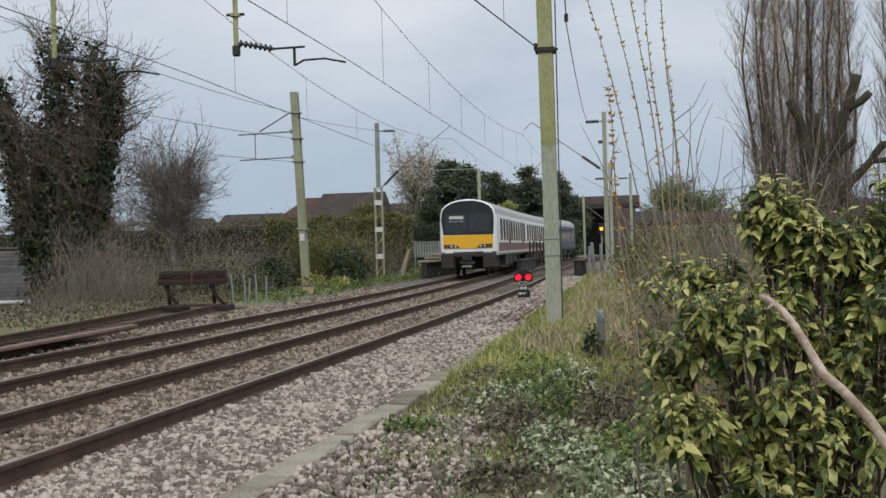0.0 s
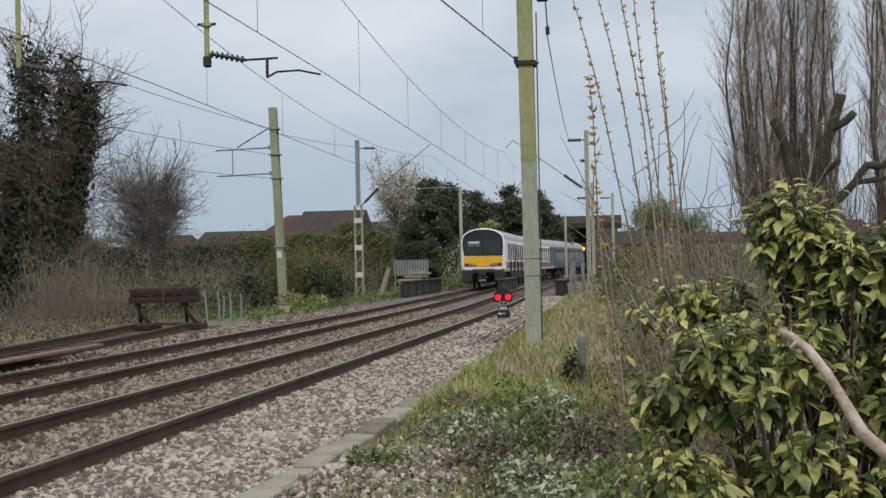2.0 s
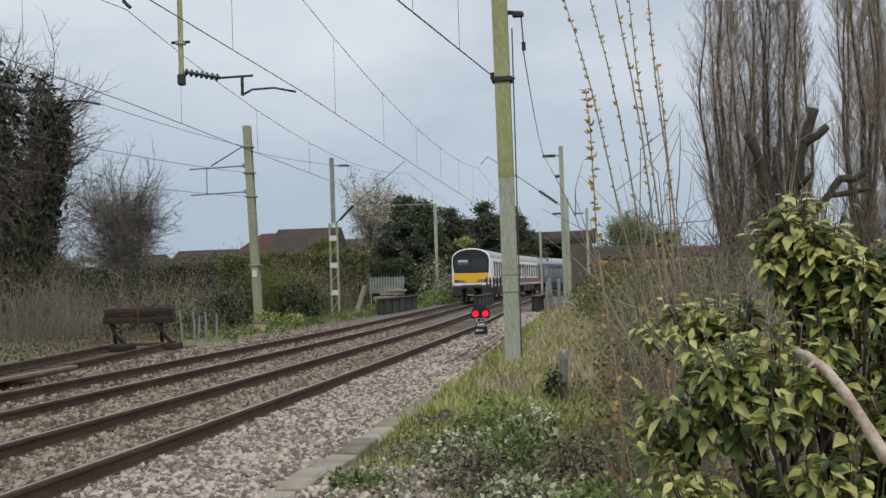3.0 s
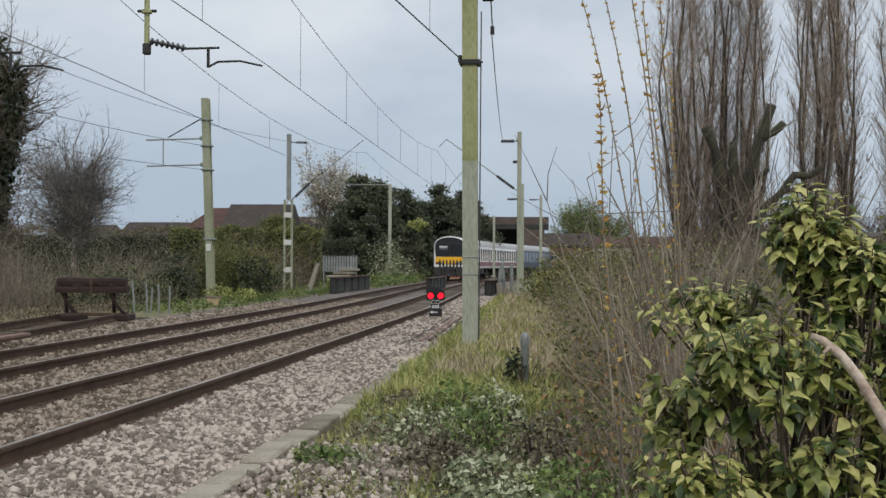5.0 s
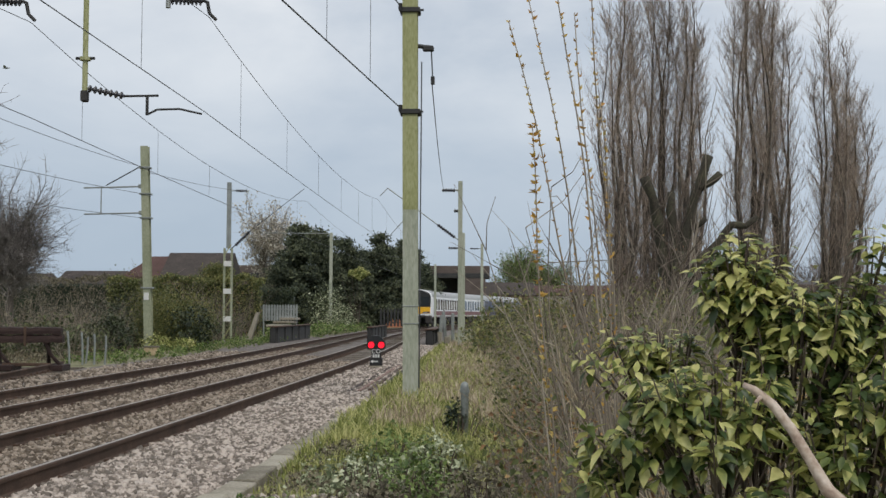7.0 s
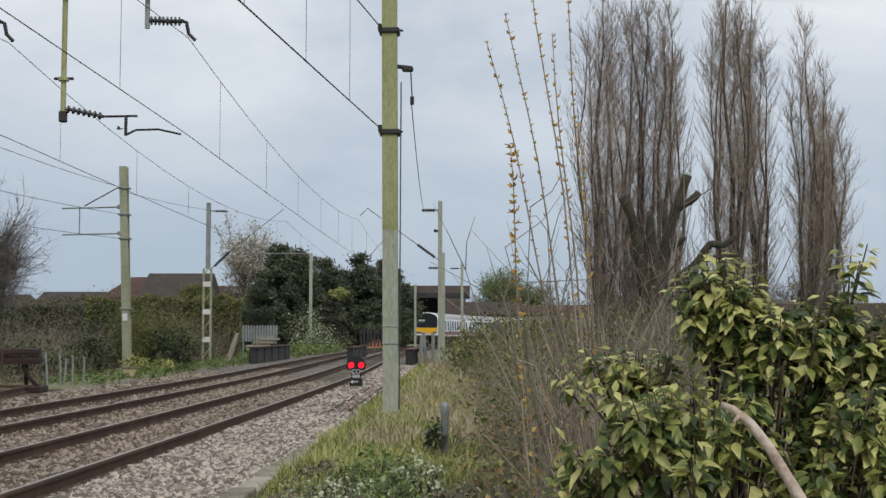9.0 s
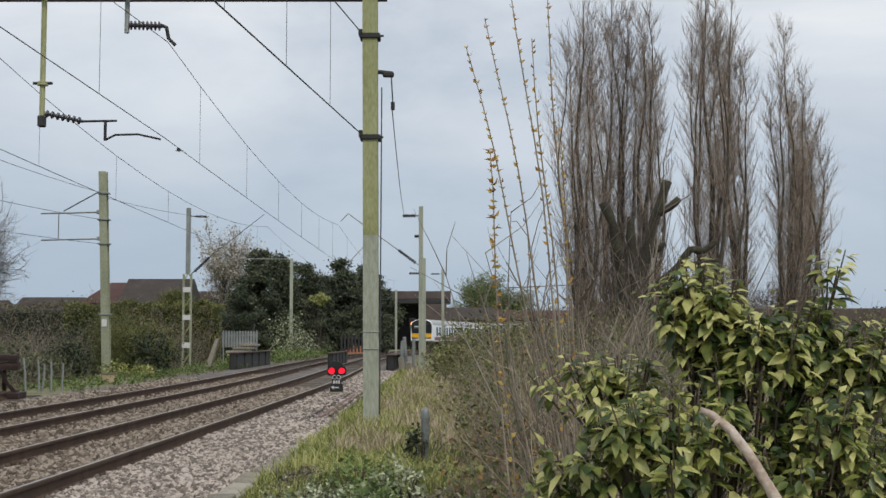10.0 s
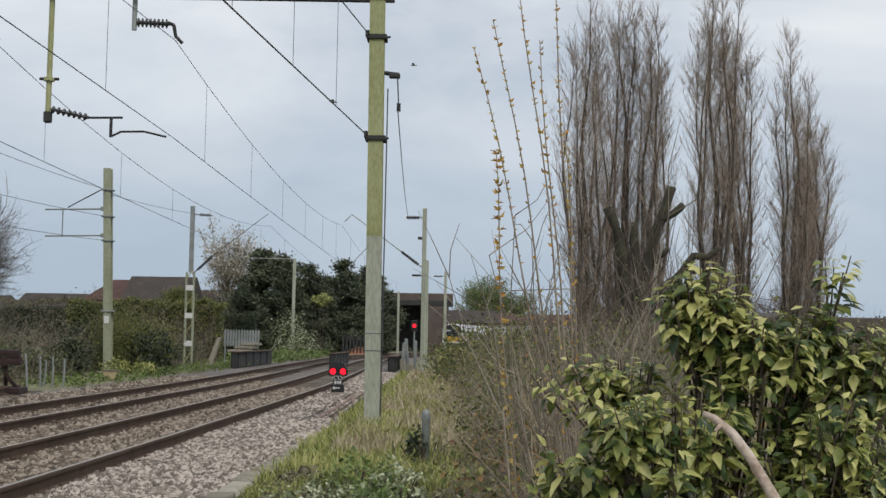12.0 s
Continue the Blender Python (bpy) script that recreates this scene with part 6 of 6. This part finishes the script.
def palings(x, y, z, n, h, step, along, label, mat, base=True):
    f = thing("paling_fence", label, "fence", at=pose(x, y, z))
    for i in range(n):
        s = Shape()
        out = [(-0.06, 0), (0.06, 0), (0.06, h - 0.1), (0, h), (-0.06, h - 0.1)]
        k = len(out)
        px, py = along[0] * i * step, along[1] * i * step
        vs = [(px + a, py, b) for a, b in out] + [(px + a, py + 0.03, b) for a, b in out]
        s.add(vs, [tuple(range(k)), tuple(range(k, 2 * k))[::-1]] + [(j, k + j, k + (j + 1) % k, (j + 1) % k) for j in range(k)])
        part("paling", s, mat, f)
    for px in (0, step * (n - 1)):
        s = Shape()
        s.box((along[0] * px, along[1] * px + 0.06, (h - z) / 2), (0.07, 0.07, h + z), 0.01)
        part("post", s, mat, f)
    for dz in (0.25, h - 0.3):
        s = Shape()
        L = step * (n - 1)
        s.tube([(-0.05 * along[0], 0.05, dz), (along[0] * L, along[1] * L + 0.05, dz)], 0.025, 5)
        part("rail", s, mat, f)


palings(-13.1, 74, 1.1, 13, 1.0, 0.165, (1, 0), "pale grey palings above the bridge steps", STEELGREY)
palings(-6.5, 79.2, 0.75, 8, 1.15, 0.22, (1, 0), "dark steel palings at the bridge end", DARKSTEEL)


def bridge_steps():
    g = thing("bridge_steps", "stacked concrete slabs with a white sloping handrail", "steps", at=pose(-11.75, 70.5, 0))
    for i in range(3):
        s = Shape()
        s.box((0.1 * i, 1.4 * i + 1, 0.85 + 0.19 * i), (1.15 - 0.12 * i, 2.2, 0.14), 0.02)
        part("slab", s, CONCRETE, g)
    s = Shape()
    s.add([(x + dx, y, z) for y in (-5.3, -4.9) for x, z, dx in ((-0.8, -0.1, 0), (-0.8, -0.1, 0.3), (-0.2, 1.62, 0.16), (-0.2, 1.62, 0))],
          [(0, 1, 2, 3), (7, 6, 5, 4), (0, 4, 5, 1), (1, 5, 6, 2), (2, 6, 7, 3), (3, 7, 4, 0)])
    part("wing_wall", s, CONCRETE, g, "pale sloping wing wall")


bridge_steps()


def buffer_stop():
    """Timber beam on raking rail legs, at the siding's end."""
    y = 33.2
    x = -12.3
    b = thing("buffer_stop", "rusty rail buffer stop with dark timber beam", "buffer stop", at=pose(x, y, 0, 0, 0, 6))
    for dz, dy in ((1.08, 0.0), (0.87, 0.02)):
        s = Shape()
        L, wear = 0.94 + dy * 2, random.Random(dz)
        ring = [(-0.13, -0.1), (0.13, -0.1), (0.14, 0), (0.12, 0.1), (0.04, 0.115), (-0.06, 0.1), (-0.13, 0.09), (-0.145, 0)]
        s.sweep(ring, [(Vector((-L + 2 * L * i / 14, dy + wear.uniform(-0.012, 0.012), dz + wear.uniform(-0.018, 0.014))), Vector((0, 1, 0)), Vector((0, 0, wear.uniform(0.85, 1.05)))) for i in range(15)])
        part("beam", s, TIMBER, b, "dark red-brown timber beam")
    s = Shape()
    s.box((0, -0.15, 0.94), (0.07, 0.03, 0.52), 0.006)
    part("strap", s, RUST, b)
    for sx in (-0.66, 0.66):
        for pts in ([(sx - 0.16, -0.05, 0.8), (sx - 0.02, 0.05, 0.45), (sx + 0.3, 0.2, 0.04)], [(sx - 0.1, 0.1, 0.8), (sx - 0.26, 0.9, 0.04)]):
            s = Shape()
            s.tube(pts, 0.052, 6)
            part("leg", s, TIMBER, b, "rusty bent rail leg")
        s = Shape()
        s.box((sx + 0.05, 0.25, 0.09), (0.62, 1.0, 0.16), 0.015)
        part("foot", s, TIMBER, b)
    s = Shape()
    s.box((0, 0.1, 0.17), (1.3, 0.09, 0.09), 0.015)
    part("tie_rail", s, RUST, b, "rusty cross rail")


buffer_stop()


def small_items():
    p = thing("pipe_post", "short galvanised pipe post with rounded cap", "post", at=pose(-0.21, 14.19, 0))
    s = Shape()
    s.tube([(0, 0, -0.1), (0, 0, 0.72), (0, 0, 0.76), (0, 0, 0.8), (0, 0, 0.825)], [0.045, 0.045, 0.05, 0.042, 0.015], 12)
    part("tube", s, STEELGREY, p, smooth=True)
    s = Shape()
    s.tube([(0, 0, 0.7), (0, 0, 0.74)], 0.056, 12)
    part("collar", s, STEELGREY, p)
    for i, (x, y) in enumerate(((-12.55, 37.5), (-12.25, 37.8), (-11.95, 38.0), (-11.65, 38.1), (-12.4, 38.6))):
        q = thing("stake", "thin weathered grey stake beside the siding", "stake", "stakes by the siding", at=pose(x, y, 0, 0, 2 * (i - 2), 0))
        s = Shape()
        s.tube([(0, 0, -0.1), (0.01, 0, 0.55), (-0.01, 0, 1.02 - 0.05 * i)], 0.032, 6)
        part("shaft", s, STEELGREY, q)
    bx = thing("cable_box", "small pale wooden box by the mast", "box", at=pose(-12.1, 45.2, 0, 0, 0, 8))
    s = Shape()
    s.box((0, 0, 0.17), (0.5, 0.4, 0.3), 0.015)
    part("case", s, surface("box_timber", [(0.35, 0.26, 0.15), (0.48, 0.38, 0.24)], 0.85, fine=20, coarse=2), bx)
    s = Shape()
    s.box((0, 0, 0.34), (0.56, 0.46, 0.05), 0.01)
    part("lid", s, CONCRETE, bx)
    for k, (xa, xb) in enumerate(((-2.62, -2.62), (-2.44, -2.46), (-2.27, -2.3), (-2.1, -2.14))):
        r = thing("point_rod", "weathered brown rod lying beside the ballast", "rod", "rods by the signal", at=pose(0, 0, 0))
        s = Shape()
        s.sweep([(-0.035, 0), (0.035, 0), (0.035, 0.05), (-0.035, 0.05)], [(Vector((x, y, 0.03)), Vector((1, 0, 0)), Vector((0, 0, 1))) for x, y in ((xa, 24.2 + 0.4 * k), (xa, 28), (xb, 32), (xb, 36.5))])
        part("bar", s, (TIMBER, REDWOOD, RUST, UNDER)[k], r)
    for k in range(4):
        r = thing("timber_board", "weathered red-brown board lying along the siding", "board", "boards along the siding", at=pose(-10.2 + 0.17 * k - 0.04 * k, 15.5 + 1.5 * k, 0.12 + 0.03 * k, 0, 0, 2))
        s = Shape()
        s.box((0, 0, 0), (0.18, 6.5, 0.06), 0.01)
        part("plank", s, REDWOOD, r)
    for k, (x, y, w, h) in enumerate(((-2.05, 60.5, 0.35, 0.7), (-1.75, 61.2, 0.5, 0.45), (-2.3, 66, 0.3, 1.5), (-2.0, 67, 0.3, 1.7), (-1.6, 66.3, 0.3, 1.6))):
        r = thing("marker_post", "weathered pale marker post near the bridge", "post", "posts near the bridge", at=pose(x, y, 0, 0, 5 * (k % 3 - 1), 10 * k))
        s = Shape()
        s.box((0, 0, h / 2), (w * 0.6, 0.12, h), 0.03)
        part("slab", s, CONCRETE if k < 2 else STEELGREY, r)
    w = thing("brick_screen", "orange-brown panel wall beside the line", "wall", at=pose(-9.9, 140, 0))
    s = Shape()
    s.box((0, 0, 1.15), (2.3, 0.3, 2.4), 0.03)
    part("panel", s, ORANGE, w)
    yd = thing("yard_wall", "low dark wall and rails beyond the scrub", "wall", at=pose(19, 62, 0))
    # same brick as the bridge, with shade in its colour
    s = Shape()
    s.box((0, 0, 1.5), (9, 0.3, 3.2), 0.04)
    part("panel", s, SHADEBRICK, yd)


small_items()


def rubble():
    """A low heap of pale broken concrete on the bank above the bungalow."""
    rng = random.Random(17)
    for k in range(7):
        x, y = -19.4 + 0.24 * k + rng.uniform(-0.1, 0.1), 36.0 + rng.uniform(-0.4, 0.4)
        r = thing("rubble_block", "pale broken lump of concrete on the bank", "rubble", "rubble above the bungalow", at=pose(x, y, ground_z(x, y) + 0.02, rng.uniform(-15, 15), rng.uniform(-15, 15), rng.uniform(0, 90)))
        s = Shape().box((0, 0, 0.06), (rng.uniform(0.3, 0.6), rng.uniform(0.3, 0.5), rng.uniform(0.16, 0.3)), 0.06)
        part("lump", s, RENDERED, r)


rubble()


def kerb():
    """Row of concrete trough lids that edges the path."""
    k = thing("concrete_kerb", "worn concrete cable trough edging the ballast", "kerb")
    rng = random.Random(7)
    protos = []
    for i in range(4):
        s = Shape().box((0, 0, 0), (0.25, 0.95, 0.2), 0.012 + 0.006 * i)
        protos.append(mesh_of("trough_lid", s, LIDCONCRETE))
    y = 2.0
    while y < 20.5:
        x = -2.47 + 0.025 * y
        ob = new("trough_lid", protos[rng.randrange(4)])
        ob.parent, ob.matrix_basis = k, pose(x + rng.uniform(-0.025, 0.025), y, -0.02 + rng.uniform(-0.02, 0.02), rng.uniform(-1, 1), rng.uniform(-3, 3), -1.4 + rng.uniform(-2.2, 2.2))
        y += 0.985


kerb()


def bird(label):
    b = thing("bird", label, "bird", "birds crossing the sky")
    s = Shape()
    s.tube([(0, -0.2, 0), (0, -0.12, 0), (0, 0.05, 0), (0, 0.2, 0.01), (0, 0.32, 0)], [0.01, 0.05, 0.075, 0.04, 0.02], 7)
    part("body", s, STEELGREY, b, smooth=True)
    for sx in (-1, 1):
        s = Shape()
        s.add([(0, -0.08, 0.02), (0, 0.12, 0.02), (sx * 0.3, 0.04, 0.12), (sx * 0.3, -0.12, 0.12), (sx * 0.6, 0.08, 0.06), (0, -0.08, 0.0), (0, 0.12, 0.0), (sx * 0.3, 0.04, 0.105), (sx * 0.3, -0.12, 0.105)],
              [(0, 1, 2, 3), (3, 2, 4), (5, 8, 7, 6), (8, 4, 7)])
        part("wing", s, STEELGREY, b)
    return b


BIRDS = [bird("small grey gull flying across the sky"), bird("small grey gull flying across the sky")]


# ---- ballast stones, last ----
def stones(name, label, boxes, seed, mat, parts=0):
    """Angular crushed stones lying on the bed."""
    rng = np.random.default_rng(seed)
    base = np.array([(sx, sy, sz) for sx in (-1, 1) for sy in (-1, 1) for sz in (-1, 1)], float) * 0.5
    quads = np.array([(0, 1, 3, 2), (4, 6, 7, 5), (0, 4, 5, 1), (2, 3, 7, 6), (0, 2, 6, 4), (1, 5, 7, 3)])
    holder = thing(name, label, "ballast", kind="stuff")
    V = []
    for x_of, a0, a1, y0, y1, n, z, size in boxes:
        y = y0 + (y1 - y0) * rng.random(n) ** 1.35
        a = rng.uniform(a0, a1, n)
        x = np.array([x_of(v) for v in y]) + a
        zz = np.array([z(v) for v in a]) if callable(z) else np.full(n, z)
        d = size * rng.uniform(0.6, 1.4, n)
        w = base[None] * d[:, None, None] * rng.uniform(0.55, 1.15, (n, 1, 3)) * (1 + rng.normal(size=(n, 8, 3)) * 0.16)
        q = unit(rng, n)
        ang = rng.uniform(0, math.pi, n)[:, None, None]
        k = q[:, None, :]
        w = w * np.cos(ang) + np.cross(np.broadcast_to(k, w.shape), w) * np.sin(ang) + k * (w * k).sum(-1, keepdims=True) * (1 - np.cos(ang))
        w += np.stack([x, y, zz + d * 0.12 + rng.random(n) ** 2 * 0.035], 1)[:, None]
        V.append(w.reshape(-1, 3))
    V = np.concatenate(V)
    n = len(V) // 8
    F = (np.arange(n)[:, None, None] * 8 + quads[None]).reshape(-1, 4)
    stuff_part("stones", (V, F), mat, holder)


def bed_z(a):
    return float(np.interp(a, (0.8, 1.1, 1.5, 2.0, 2.55), (0.0, 0.01, 0.02, 0.005, -0.015)))


stones("shoulder_ballast", "pale grey crushed stone on the ballast shoulder", (
    (near_x, 0.82, 2.5, 5, 26, 44000, bed_z, 0.043), (near_x, 0.82, 2.6, 20, 60, 14000, bed_z, 0.06),
    (lambda v: -1.75 + 0.03 * (v - 6), -0.45, 0.75, 6.0, 10.5, 2800, 0.035, 0.04)), 600, STONE)
stones("track_ballast", "brown-stained crushed stone between the rails", (
    (near_x, -0.7, 0.7, 7, 40, 18000, -0.005, 0.048), (near_x, -2.4, -0.8, 10, 45, 15000, 0.0, 0.05),
    (far_x, -0.7, 0.7, 14, 55, 7000, -0.01, 0.055), (far_x, -3.2, -0.85, 14, 50, 6000, -0.01, 0.06)), 601, TRACKSTONE)


# ---- what moves ----
TRAIN_START, TRAIN_SPEED = 59.4, 9.3


def arc_place(d):
    """Place on the far track d metres of arc past its reference point at y = 0."""
    return float(np.interp(d, ARC_S, ARC_Y))


ARC_Y = [i * 0.5 for i in range(0, 600)]
ARC_S = [0.0]
for i in range(1, len(ARC_Y)):
    ARC_S.append(ARC_S[-1] + math.hypot(0.5, far_x(ARC_Y[i]) - far_x(ARC_Y[i - 1])))


def motions():
    times = [i * 0.5 for i in range(25)]
    for k, (car, wheelsets) in enumerate(CARS):
        rows = []
        for t in times:
            d = TRAIN_START + TRAIN_SPEED * t + k * (CAR_LEN + 0.35)
            ya, yb = arc_place(d + 2.9), arc_place(d + 16.9)
            a, b = Vector((far_x(ya), ya, RAIL_TOP)), Vector((far_x(yb), yb, RAIL_TOP))
            mid, way = (a + b) / 2, b - a
            rows.append((t, pose(mid.x, mid.y, mid.z, 0, 0, math.degrees(math.atan2(-way.x, way.y)))))
        walk(car, rows)
        for w, wy in wheelsets:
            step = 1 / 30
            walk(w, [(i * step, pose(0, wy, 0.42, -math.degrees(TRAIN_SPEED * i * step / 0.42), 0, 0)) for i in range(361)])
    walk(BIRDS[0], [(0, pose(-60, 90, 30, 0, 0, -80)), (8.8, pose(-24, 82, 15.5, 0, 0, -80)), (10.5, pose(-14.6, 80, 13.6, 0, 0, -80)), (12, pose(-7.6, 80, 17.0, 0, 0, -80))])
    walk(BIRDS[1], [(0, pose(-70, 110, 36, 0, 0, -85)), (10.5, pose(-34, 100, 22.5, 0, 0, -85)), (12, pose(-3.0, 100, 24.0, 0, 0, -85))])
    walk(SIGNAL_LAMP, [(0, pose(0, -0.16, 3.6)), (10.06, pose(0, -0.16, 3.6)), (10.1, pose(0, -0.16, 3.6, 0, 0, 60)), (10.13, pose(0, -0.16, 3.6, 0, 0, 120)), (10.17, pose(0, -0.16, 3.6, 0, 0, 180)), (12, pose(0, -0.16, 3.6, 0, 0, 180))])


motions()
